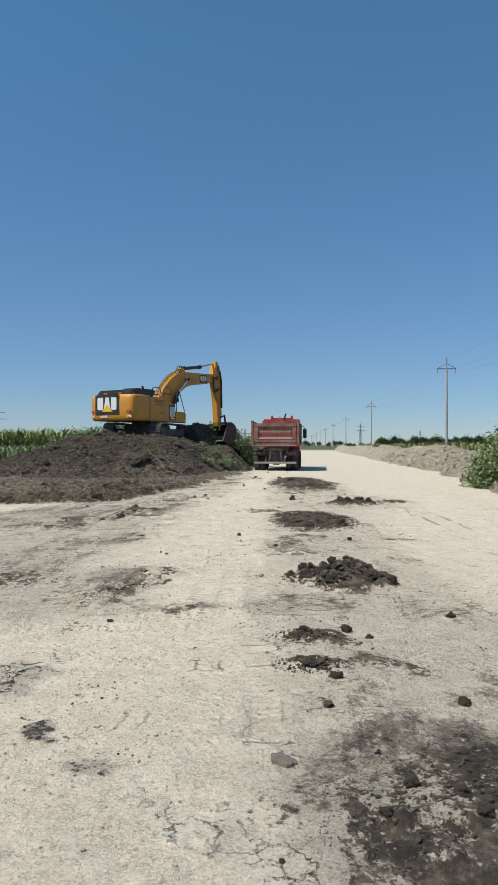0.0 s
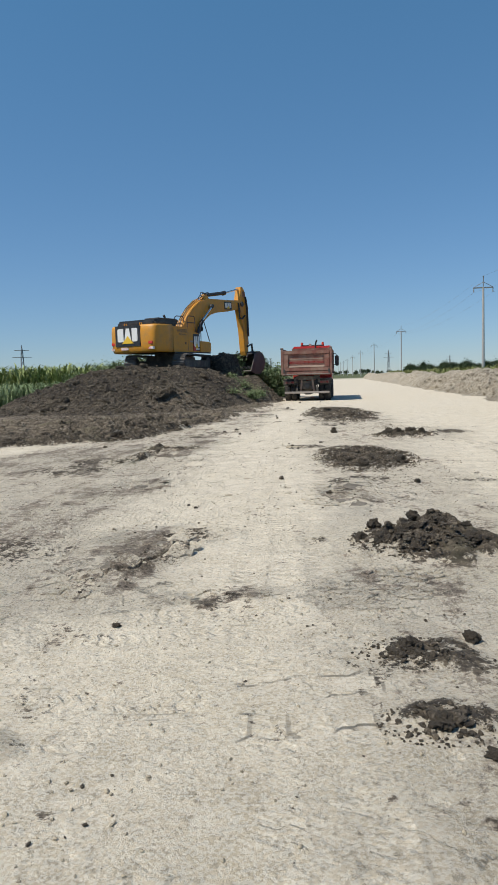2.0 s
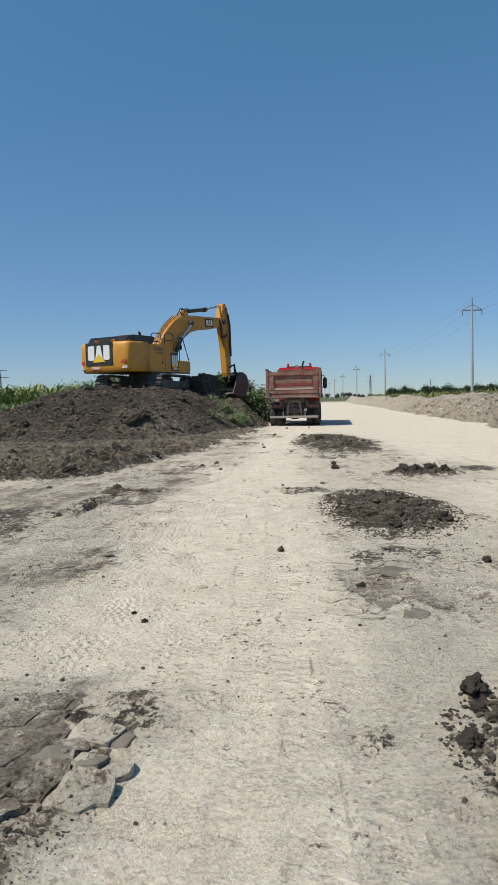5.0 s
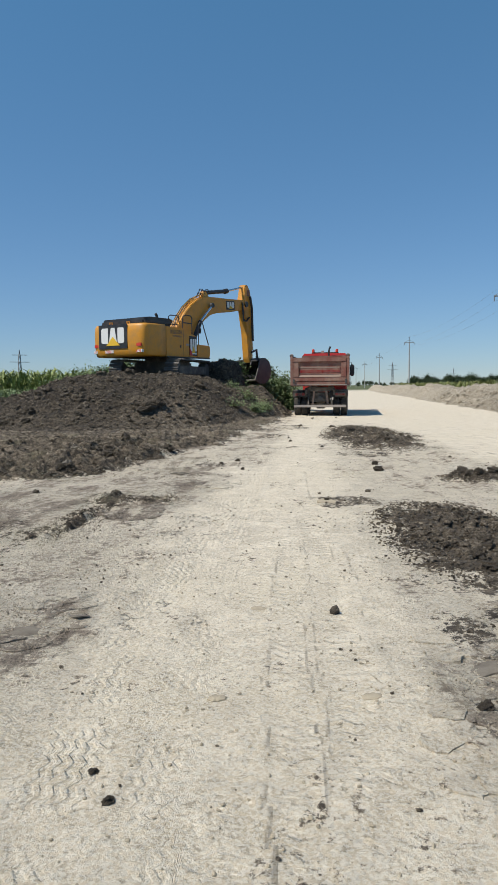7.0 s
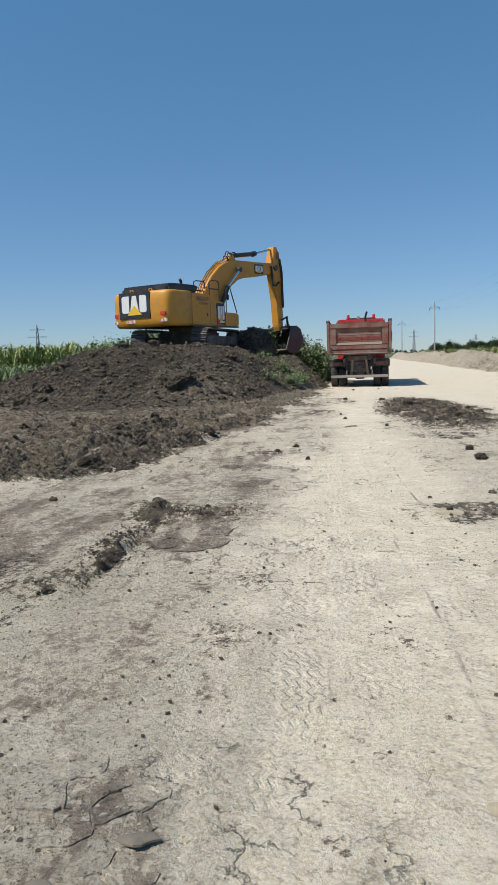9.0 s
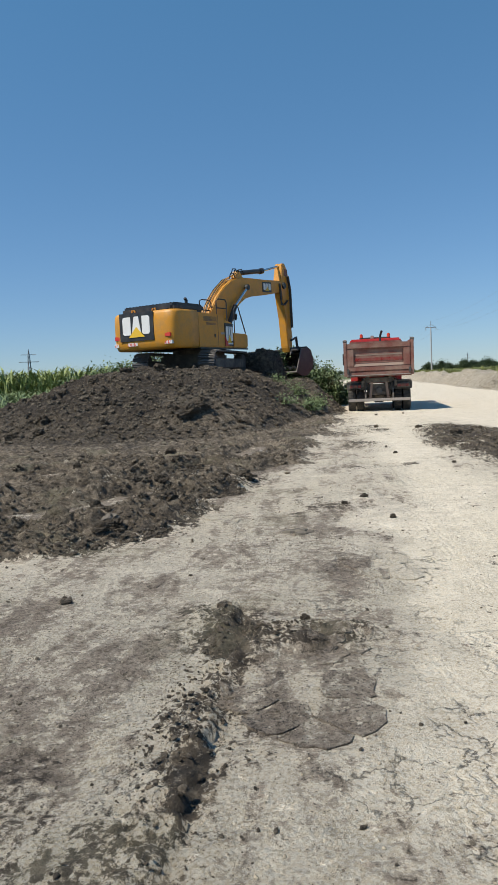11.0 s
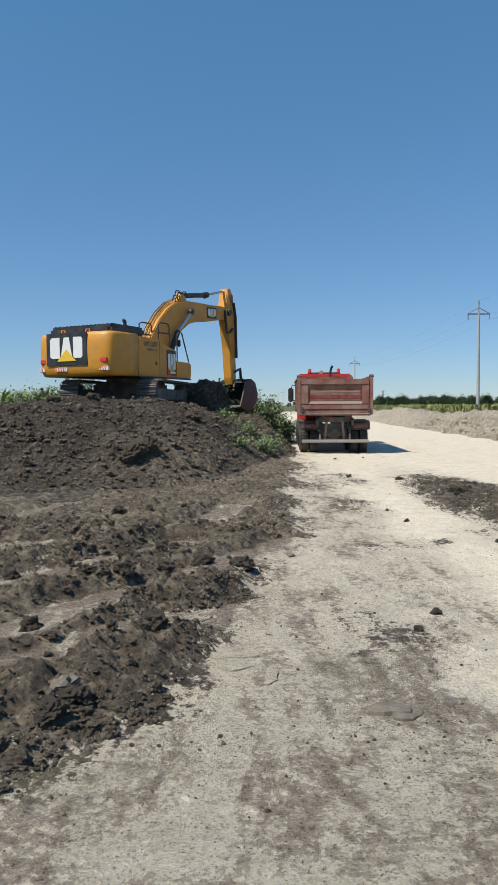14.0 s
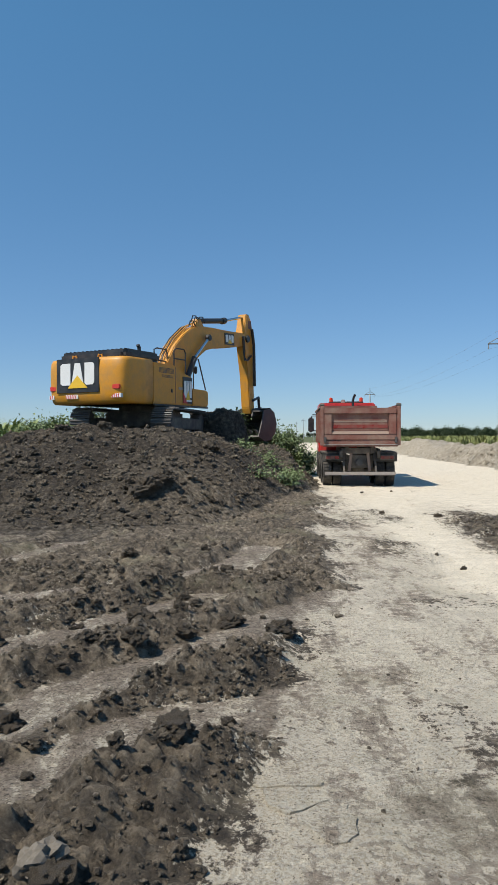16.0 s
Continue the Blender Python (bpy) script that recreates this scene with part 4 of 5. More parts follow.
def badge(parent, frame_m, w, h, red=False):
    """A black panel with pale lettering bars and a yellow triangle, its face along -y of frame_m."""
    def on(name, bm, mat, label=""):
        for v in bm.verts:
            v.co = frame_m @ v.co
        return part(name, bm, mat, parent, label)
    on("badge_panel", box((-w / 2, -0.012, -h / 2), (w / 2, 0.02, h / 2), 0.006), BLACK, "black badge panel")
    bw, top, low = w * 0.80, h * 0.36, -h * 0.28
    x0 = -bw / 2
    m_ = low + 0.55 * (top - low)
    for pts in ([(0.0, low + 0.06 * h), (0.0, top - 0.06 * h), (0.06, top), (0.30, top), (0.30, low), (0.06, low)], [(0.33, low), (0.43, top), (0.59, top), (0.69, low)], [(0.72, low + 0.05 * h), (0.72, top), (0.95, top), (1.0, top - 0.06 * h), (1.0, low + 0.06 * h), (0.95, low), (0.77, low)]):
        on("pale_bar", prism([(x0 + bw * a, b) for a, b in pts], "y", -0.024, -0.010), WHITE, "white badge shape")
    on("yellow_triangle", prism([(x0 + bw * 0.22, low - 0.09 * h), (x0 + bw * 0.51, low + 0.28 * h), (x0 + bw * 0.80, low - 0.09 * h)], "y", -0.030, -0.012), DECAL_YELLOW)
    if red:
        on("red_flash", prism([(-w / 2, -h / 2), (-w / 2, -h * 0.1), (-w * 0.05, -h / 2)], "y", -0.026, -0.011), RED_CAB)


badge(cw, pose(-0.20, -2.985, 1.82, 0), 1.66, 1.02)
part("ledge", box((-0.9, -2.93, 1.12), (0.9, -2.80, 1.15), 0.01), YELLOW, cw)
for x in (-1.22, 1.22):
    part("reflector", box((x - 0.13, -2.955, 1.38), (x + 0.13, -2.80, 1.52), 0.012), DECAL_RED, cw, "red reflector")
for x, w in ((-0.45, 0.24), (-1.30, 0.10), (1.22, 0.17)):
    marker = part("striped_marker", box((x - w, -2.968 if abs(x) < 1 else -2.93, 1.13), (x + w, -2.80, 1.25), 0.004), WHITE, cw, "white marker with red stripes")
    for k in range(int(w / 0.035)):
        a = x - w + 0.02 + 0.07 * k
        y = -2.972 if abs(x) < 1 else -2.934
        part("stripe", prism([(a, 1.135), (a + 0.03, 1.135), (a + 0.055, 1.245), (a + 0.025, 1.245)], "y", y, y + 0.02), DECAL_RED, marker)
for x in (-0.55, 0.45):
    part("lifting_eye", tube([(x - 0.09, -2.72, 2.30), (x - 0.06, -2.72, 2.44), (x + 0.06, -2.72, 2.44), (x + 0.09, -2.72, 2.30)], 0.03), YELLOW, cw)
# engine hood
hood = upper("engine_hood", prism([(-1.24, -2.62), (1.22, -2.62), (1.32, -2.40), (1.38, -0.95), (-1.34, -0.95), (-1.32, -2.40)], "z", 2.29, 2.58, 0.09), BLACK, "black engine hood with a ribbed guard")
for k in range(15):
    x = -1.15 + k * 0.165
    part("guard_rib", box((x, -2.50, 2.57), (x + 0.05, -1.1, 2.61), 0.01), BLACK, hood)
part("exhaust", tube([(0.75, -1.25, 2.5), (0.75, -1.25, 2.78), (0.75, -1.32, 2.86)], 0.06, sides=12), BLACK, hood)
# right side: engine door, front step down
side = upper("side_cover", prism([(-1.56, 1.0), (0.60, 1.0), (0.615, 1.95), (0.12, 2.06), (-0.40, 2.27), (-1.56, 2.27)], "x", 0.55, BW - 0.012, 0.04), YELLOW, "yellow side cover with vents")
for k in range(5):
    part("vent_slot", box((BW - 0.02, -1.25, 1.98 + k * 0.035), (BW - 0.006, -0.45, 1.998 + k * 0.035), 0.0), CHASSIS, side)
for k in range(3):
    part("vent_slot", box((BW - 0.02, -1.1, 1.84 + k * 0.03), (BW - 0.006, -0.5, 1.855 + k * 0.03), 0.0), CHASSIS, side)
part("door_seam", box((BW - 0.014, -0.38, 1.05), (BW - 0.007, -0.365, 2.2), 0.0), CHASSIS, side)
part("door_catch", box((BW - 0.014, -0.62, 1.38), (BW + 0.01, -0.54, 1.5), 0.008), BLACK, side)
part("door_plate", box((BW - 0.014, -0.2, 1.5), (BW - 0.004, 0.05, 1.58), 0.0), PALE, side)
badge(side, pose(BW - 0.004, 0.30, 1.50, 0, 0, 90), 0.54, 0.86, True)
part("lettering_bar", box((BW - 0.012, 0.20, 1.13), (BW + 0.026, 0.50, 1.20), 0.0), WHITE, side)
upper("tool_box", prism([(0.625, 1.0), (1.55, 1.0), (1.60, 1.1), (1.60, 1.50), (1.52, 1.56), (0.625, 1.58)], "x", 0.62, BW - 0.02, 0.03), YELLOW, "low yellow tool box with a step")
upper("skirt", box((BW - 0.05, -1.5, 0.94), (BW + 0.02, 1.52, 1.0), 0.01), CHASSIS)
upper("left_cover", prism([(-1.56, 1.0), (-0.55, 1.0), (-0.55, 2.27), (-1.56, 2.27)], "x", -BW + 0.012, -0.55, 0.05), YELLOW)
upper("middle_cover", box((-0.55, -1.55, 1.12), (0.55, -0.2, 2.2), 0.03), BLACK)
# cab on the far side
cabx = upper("operator_cab", prism([(-0.45, 1.0), (1.55, 1.0), (1.72, 1.5), (1.52, 2.75), (1.2, 2.9), (-0.35, 2.9), (-0.45, 2.6)], "x", -BW + 0.01, -0.48, 0.06), BLACK, "black operator cab with tinted glass")
part("right_window", box((-0.482, 0.0, 1.75), (-0.468, 1.4, 2.65), 0.0), glass_m, cabx)
part("rear_window", box((-1.3, -0.47, 1.95), (-0.6, -0.452, 2.7), 0.0), glass_m, cabx)
# handrails
for pts in ([(1.32, 0.95, 1.58), (1.32, 0.95, 2.5), (1.32, 1.05, 2.62), (1.32, 1.25, 2.62), (1.32, 1.70, 1.6)],
            [(1.30, -0.15, 2.2), (1.30, -0.15, 2.78), (1.30, 0.0, 2.86), (1.30, 0.42, 2.86), (1.30, 0.5, 2.76), (1.30, 0.5, 1.9)],
            [(0.62, -0.3, 2.2), (0.62, -0.3, 2.84), (0.62, -0.15, 2.9), (0.62, 0.35, 2.9), (0.62, 0.42, 2.8), (0.62, 0.42, 2.0)],
            [(1.30, -0.15, 2.52), (1.30, 0.5, 2.52)], [(0.62, -0.3, 2.5), (0.62, 0.42, 2.5)]):
    upper("handrail", tube(pts, 0.024), BLACK)
upper("mirror", box((1.28, 1.0, 2.1), (1.42, 1.06, 2.36), 0.03), BLACK)

# boom, stick and bucket in the plane x = BX
BX = 0.42
DROP = radians(-1.5)


def boomed(p):
    """The boom's points, turned about its foot."""
    a, b = p[0] - 0.2, p[1] - 1.75 - 0.42 * math.sin(math.pi * min(1.0, max(0.0, p[0] / 5.8)))
    return (0.2 + a * math.cos(DROP) - b * math.sin(DROP), 1.75 + a * math.sin(DROP) + b * math.cos(DROP))


def boomed3(pts):
    return [(p[0], *boomed(p[1:])) for p in pts]


LOWER = boomed((5.8, 4.05))[1] - 4.05
FOOT, BEND, TIP = Vector((0.20, 1.75)), Vector((2.35, 4.0)), Vector((5.75, 4.05))


def along(pts, name, width, mat, bevel=0.03, label="", x=BX):
    return upper(name, prism([tuple(p) for p in pts], "x", x - width / 2, x + width / 2, bevel), mat, label)


boom_top = [(-0.05, 1.90), (0.30, 2.55), (0.75, 3.25), (1.25, 3.80), (1.75, 4.18), (2.35, 4.42), (3.1, 4.50), (4.2, 4.46), (5.3, 4.34), (5.95, 4.22)]
boom_low = [(6.0, 3.92), (5.4, 3.80), (4.3, 3.80), (3.3, 3.76), (2.75, 3.62), (2.25, 3.28), (1.75, 2.75), (1.15, 2.15), (0.50, 1.62), (0.1, 1.55)]
boom = along([boomed(p) for p in boom_top + boom_low], "boom", 0.52, YELLOW, 0.03, "curved yellow box-section boom")
badge(boom, pose(BX + 0.262, *boomed((4.35, 4.13)), 0, 0, 90) @ pose(0, 0, 0, 0, -3), 0.72, 0.44)
for s in (-1, 1):
    x = BX + s * 0.42
    c = upper("boom_cylinder", tube([(x, 0.95, 1.45), (x, 1.75, 2.75)], 0.10, sides=14), BLACK, "black hydraulic cylinder")
    part("rod", tube([(x, 1.75, 2.75), (x, *boomed((2.62, 4.02)))], 0.055, sides=12), SHINY, c)
    part("pin", disc((*boomed((2.62, 4.04)), x), "x", 0.12, 0.16, 16, 0.02), BLACK, c)
arm_c = upper("stick_cylinder", tube(boomed3([(BX, 2.45, 4.64), (BX, 4.35, 4.86)]), 0.10, sides=14), BLACK, "black hydraulic cylinder on the boom")
part("rod", tube(boomed3([(BX, 4.35, 4.86), (BX, 5.92, 4.98)]), 0.05, sides=12), SHINY, arm_c)
part("bracket", prism([boomed(p) for p in ((2.2, 4.38), (2.8, 4.46), (2.55, 4.72), (2.35, 4.70))], "x", BX - 0.12, BX + 0.12, 0.02), YELLOW, arm_c)
part("collar", tube(boomed3([(BX, 4.2, 4.845), (BX, 4.42, 4.87)]), 0.125, sides=14), BLACK, arm_c)
stick_pts = [(5.85, 5.06), (6.05, 5.08), (6.28, 4.80), (6.40, 4.35), (6.42, 3.6), (6.46, 2.5), (6.50, 1.35), (6.46, 1.1), (6.22, 1.05), (6.12, 1.3), (5.98, 2.6), (5.72, 3.75), (5.62, 4.12), (5.74, 4.6)]
stick = along([(a, b + LOWER) for a, b in stick_pts], "stick", 0.40, YELLOW, 0.03, "long yellow stick with worn paint")
part("elbow_pin", disc((5.8, 4.05 + LOWER, BX), "x", 0.15, 0.66, 18, 0.02), BLACK, stick)
part("warning_plate", box((BX + 0.20, 6.0, 4.5 + LOWER), (BX + 0.206, 6.24, 4.82 + LOWER), 0.0), RED_BODY, stick)
bc = upper("bucket_cylinder", tube([(BX, 6.50, 4.35 + LOWER), (BX, 6.66, 2.75 + LOWER)], 0.09, sides=14), BLACK, "black bucket cylinder on the stick")
part("rod", tube([(BX, 6.66, 2.75 + LOWER), (BX, 6.78, 1.75 + LOWER)], 0.045, sides=10), SHINY, bc)
part("lug", box((BX - 0.1, 6.36, 4.2 + LOWER), (BX + 0.1, 6.58, 4.42 + LOWER), 0.03), YELLOW, bc)
for s in (-1, 1):
    upper("bucket_link", tube([(BX + s * 0.24, 6.32, 1.6 + LOWER), (BX + s * 0.24, 6.78, 1.75 + LOWER), (BX + s * 0.2, 6.95, 1.15 + LOWER)], 0.06, sides=8), BLACK)
# hydraulic hoses
for k, off in enumerate((0.0, 0.07, 0.14, 0.21)):
    x = BX - 0.12 + off
    upper("hose", tube(boomed3([(x, 0.1, 2.1), (x, 0.42, 2.86), (x, 0.95, 3.58), (x, 1.6, 4.18), (x, 2.3, 4.52 + 0.03 * k)]), 0.024, sides=6), YELLOW if k % 2 else BLACK)
for k in range(3):
    x = BX + 0.27 + 0.03 * k
    upper("hose", tube(boomed3([(x, 5.35, 4.2), (x, 5.42, 3.75), (x, 5.52 - 0.05 * k, 3.35 - 0.06 * k), (x, 5.72, 3.2), (x, 6.0, 3.4)]), 0.032, sides=6), BLACK)
    upper("hose", tube(boomed3([(x - 0.02, 6.1, 4.5), (x - 0.02, 6.28, 3.9), (x - 0.02, 6.33, 3.0), (x - 0.02, 6.38, 2.2)]), 0.034, sides=6), BLACK)
for r, z in ((2.0, 4.52), (2.3, 4.72), (2.6, 4.80), (2.15, 4.74)):
    upper("hose_loop", tube(boomed3([(BX + 0.1, r - 0.2, z - 0.25), (BX + 0.12, r - 0.12, z - 0.02), (BX + 0.1, r + 0.1, z + 0.03), (BX + 0.08, r + 0.3, z - 0.16)]), 0.022, sides=6), BLACK)
# bucket: curved shell with side plates, lip and teeth
BO = (6.35, 1.15 + LOWER)
outer = [(BO[0] - 0.1 + a * 1.05, BO[1] + b * 1.05) for a, b in ((0.62, 0.10), (1.0, -0.06), (1.18, -0.45), (1.05, -0.85), (0.65, -1.12), (0.15, -1.15), (-0.35, -0.98))]
inner = [(a - 0.03 * (a - BO[0] - 0.4), b + 0.05) for a, b in outer][::-1]
bucket = along(outer + inner, "bucket", 1.45, STEEL, 0.0, "worn steel digging bucket resting in the soil")
for s in (-1, 1):
    x = BX + s * 0.71
    part("side_plate", prism(outer + [(BO[0] - 0.1, BO[1] - 0.3), (BO[0], BO[1] + 0.05)], "x", x - 0.02, x + 0.02), STEEL, bucket)
    part("ear", prism([(BO[0] - 0.15, BO[1] - 0.2), (BO[0] + 0.75, BO[1] - 0.1), (BO[0] + 0.65, BO[1] + 0.2), (BO[0] - 0.05, BO[1] + 0.12)], "x", BX + s * 0.24 - 0.03, BX + s * 0.24 + 0.03), STEEL, bucket)
part("back_plate", prism([(BO[0] - 0.1, BO[1] - 0.02), (BO[0] + 0.6, BO[1] + 0.0), (BO[0] + 0.6, BO[1] + 0.06), (BO[0] - 0.1, BO[1] + 0.05)], "x", BX - 0.62, BX + 0.62), STEEL, bucket)
for k in range(5):
    x = BX - 0.56 + k * 0.28
    part("tooth", prism([(BO[0] - 0.25, BO[1] - 0.80), (BO[0] - 0.25, BO[1] - 0.90), (BO[0] - 0.55, BO[1] - 0.72)], "x", x - 0.05, x + 0.05), PALE, bucket, "bright worn tooth")

# ---------------------------------------------------------------- plants
rng = np.random.default_rng(7)


def leaves_mesh(name, at, size, mat, droop=0.3):
    """Folded leaves at points; size: length of each."""
    n = len(at)
    az, tilt = rng.uniform(0, 2 * math.pi, n), rng.normal(droop, 0.45, n)
    d = np.stack([np.cos(az) * np.cos(tilt), np.sin(az) * np.cos(tilt), -np.sin(tilt)], 1)
    s = np.stack([-np.sin(az), np.cos(az), rng.normal(0, 0.35, n)], 1)
    up = np.cross(d, s)
    L = size[:, None]
    co = np.stack([at, at + d * L * 0.45 + s * L * 0.36 + up * L * 0.08, at + d * L - up * L * 0.1, at + d * L * 0.45 - s * L * 0.36 + up * L * 0.08], 1).reshape(-1, 3)
    i = np.arange(n) * 4
    faces = np.concatenate([np.stack([i, i + 1, i + 2], 1), np.stack([i, i + 2, i + 3], 1)])
    me = bpy.data.meshes.new(name)
    me.from_pydata(co.tolist(), [], faces.tolist())
    me.materials.append(mat)
    return me


def clumps(n, centre, radii, k, spread=0.3):
    """Points for leaves: k clumps in the upper shell of an ellipsoid, with gaps between them."""
    u = rng.normal(size=(k, 3))
    u /= np.linalg.norm(u, axis=1)[:, None]
    u[:, 2] = np.abs(u[:, 2]) * 1.0 - 0.15 * rng.random(k)
    c = u * rng.uniform(0.55, 1.0, (k, 1)) * radii
    which = rng.integers(0, k, n)
    return centre + c[which] + rng.normal(size=(n, 3)) * spread * rng.uniform(0.6, 1.3, (k, 1))[which]


def bush(at, radii, n, size, mat, label, category="bush", group=""):
    root = thing("bush", pose(*at), label, category, group)
    pts = clumps(n, np.array([0, 0, 0.12 * radii[2]]), np.array(radii), max(8, n // 90), 0.12 + 0.05 * radii[0])
    pts[:, 2] = np.maximum(pts[:, 2], 0.02)
    piece("foliage", leaves_mesh("foliage", pts, rng.uniform(0.6, 1.25, n) * size, mat), root, Matrix())
    for k in range(6):
        a = rng.uniform(0, 6.28)
        e = Vector((math.cos(a) * radii[0] * 0.6, math.sin(a) * radii[1] * 0.6, radii[2] * 0.75))
        part("stem", tube([(0.1 * math.cos(a), 0.1 * math.sin(a), -0.15), e * 0.5 + Vector((0, 0, 0.1)), e], 0.025, sides=5, r_end=0.008), BARK, root)
    return root


G = "bushes behind the heap"
for x, y, z, rx, ry, rz, n in ((-2.4, 42.0, 0.4, 1.1, 1.2, 2.15, 4200), (-1.35, 45.2, 0.1, 0.95, 1.2, 2.6, 5200), (-0.35, 44.8, 0.0, 0.9, 1.2, 2.0, 4200), (0.35, 44.4, 0.0, 0.65, 1.0, 1.2, 1800), (-1.9, 44.0, 0.1, 1.3, 1.2, 2.2, 3600), (-3.6, 43.0, 0.4, 1.1, 1.2, 1.7, 2400)):
    bush((x, y, z), (rx, ry, rz), int(1.7 * n), 0.125, LEAF, "dense broad-leaved green bush beside the soil heap", "bush", G)
for x, y, rx, ry, rz, n in ((-1.25, 33.0, 0.38, 0.8, 0.22, 520), (-0.95, 34.4, 0.3, 0.6, 0.28, 360), (-1.6, 34.2, 0.35, 0.5, 0.25, 260), (-2.4, 35.2, 0.4, 0.4, 0.22, 200), (-2.0, 31.6, 0.3, 0.3, 0.16, 120)):
    bush((x, y, heap_at(x, y) - 0.02), (rx, ry, rz), int(2.4 * n), 0.07, WEED, "low clump of green weeds on the soil slope", "weeds", "weeds on the heap")
for x, y, rx, rz, n in ((-10.6, 37.0, 1.1, 0.62, 2600), (-9.4, 38.6, 1.2, 0.95, 2800), (-12.2, 36.0, 1.1, 0.65, 2400), (-8.1, 40.5, 1.2, 1.25, 2600), (-13.8, 35.0, 1.1, 0.7, 2000)):
    bush((x, y, max(0.05, heap_at(x, y) if x > -14.4 else 0.05)), (rx, rx, rz), n, 0.11, LEAF, "tall green weeds growing behind the heap", "weeds", "weeds behind the heap")
for x, y, rx, ry, rz, n in ((8.45, 21.6, 0.75, 1.0, 1.25, 3600), (9.2, 22.6, 0.7, 0.9, 1.1, 2400), (8.7, 20.0, 0.7, 0.9, 1.1, 2600)):
    bush((x, y, bank_at(x, y) - 0.1), (rx, ry, rz), n, 0.11, WEED, "grey-green bush on the spoil bank", "bush", "bushes on the bank")


def crop(name, n, x, y, height, mat, blades, width, label, floor=0.1):
    """Upright plants of arching blades in one mesh."""
    m = n * blades
    h = np.repeat(height, blades)
    base = np.stack([np.repeat(x, blades), np.repeat(y, blades), np.full(m, floor)], 1)
    start = np.tile(np.linspace(0.0, 0.62, blades), n) * h
    az = rng.uniform(0, 2 * math.pi, m)
    out = np.stack([np.cos(az), np.sin(az), np.zeros(m)], 1)
    s = np.stack([-np.sin(az), np.cos(az), np.zeros(m)], 1) * (width * rng.uniform(0.7, 1.3, m))[:, None]
    L = (h * rng.uniform(0.35, 0.6, m))[:, None]
    up = np.array([0, 0, 1.0])
    p0 = base + up * start[:, None]
    p1 = p0 + out * L * 0.22 + up * L * 0.55
    p2 = p0 + out * L * 0.62 + up * L * 0.72
    co = np.stack([p0 - s * 0.5, p0 + s * 0.5, p1 + s, p1 - s, p2], 1).reshape(-1, 3)
    i = np.arange(m) * 5
    quads = np.stack([i, i + 1, i + 2, i + 3], 1).tolist()
    tris = np.stack([i + 3, i + 2, i + 4], 1).tolist()
    ob = joined(name, co.tolist(), quads + tris, mat)
    return tagged(ob, label, name.replace("_", " "), kind="stuff")


n = 7500
cy = 50 + 75 * rng.random(n) ** 1.8
cx = -7.0 - (cy - 50) * 0.05 - 62 * rng.random(n)
crop("maize_field", n, cx, cy, rng.uniform(2.35, 2.75, n), CORN, 8, 0.06, "field of tall green maize beyond the heap", 0.1)
n = 8500
wy = 30 + 22 * rng.random(n)
wx = -11.5 + 0.10 * (wy - 30) - 24 * rng.random(n) ** 1.3
crop("rough_grass", n, wx, wy, rng.uniform(0.7, 1.35, n), WEED, 6, 0.03, "rough green weeds and grass in front of the maize", 0.08)
n = 22000
fy = 18 + 240 * rng.random(n) ** 1.7
fx = np.interp(fy, [-100, 17, 29, 43, 72, 160, 400], [10.8, 12.4, 14.2, 15.0, 17, 23, 62]) + 110 * rng.random(n) ** 1.6
crop("green_field", n, fx, fy, rng.uniform(1.25, 1.7, n), FIELD, 5, 0.06, "green crop field behind the spoil bank", 0.1)

# far trees
tree_meshes = []
for k in range(4):
    m = 1500
    pts = np.concatenate([clumps(m // 2, np.array([0, 0, 3.2]), np.array([2.6, 2.6, 2.6]), 12, 0.6), clumps(m // 2, np.array([rng.uniform(-1, 1), 0, 2.2]), np.array([3.2, 3.0, 2.2]), 12, 0.7)])
    tree_meshes.append(leaves_mesh("crown", pts, rng.uniform(0.7, 1.3, m) * 0.55, TREE))
trunk_me = mesh_of("trunk", tube([(0, 0, -0.3), (0.1, 0, 1.5), (0.0, 0.1, 3.6)], 0.28, sides=7, r_end=0.1), BARK)
limb_me = mesh_of("limb", tube([(0, 0, 1.3), (0.8, 0.2, 2.4), (1.5, 0.4, 3.4)], 0.12, sides=6, r_end=0.04), BARK)


def tree(ang, dist, scale, mesh):
    a = radians(ang)
    root = thing("tree", pose(dist * math.sin(a), dist * math.cos(a), 0, 0, 0, rng.uniform(0, 360)) @ Matrix.Scale(scale, 4), "dark green broad-leaved tree far across the fields", "tree", "far tree line")
    piece("crown", mesh, root, Matrix())
    piece("trunk", trunk_me, root, Matrix())
    piece("limb", limb_me, root, Matrix())


for k in range(64):
    tree(9.5 + 17 * k / 64 + rng.uniform(-0.2, 0.2), rng.uniform(390, 450), rng.uniform(0.7, 1.2), tree_meshes[k % 4])
for k in range(26):
    tree(-0.5 + 10.5 * k / 26 + rng.uniform(-0.3, 0.3), rng.uniform(600, 700), rng.uniform(0.5, 1.0), tree_meshes[k % 4])
for k in range(16):
    tree(-24 + 16 * k / 16 + rng.uniform(-0.5, 0.5), rng.uniform(260, 330), rng.uniform(0.6, 1.1), tree_meshes[k % 4])

# ---------------------------------------------------------------- power line

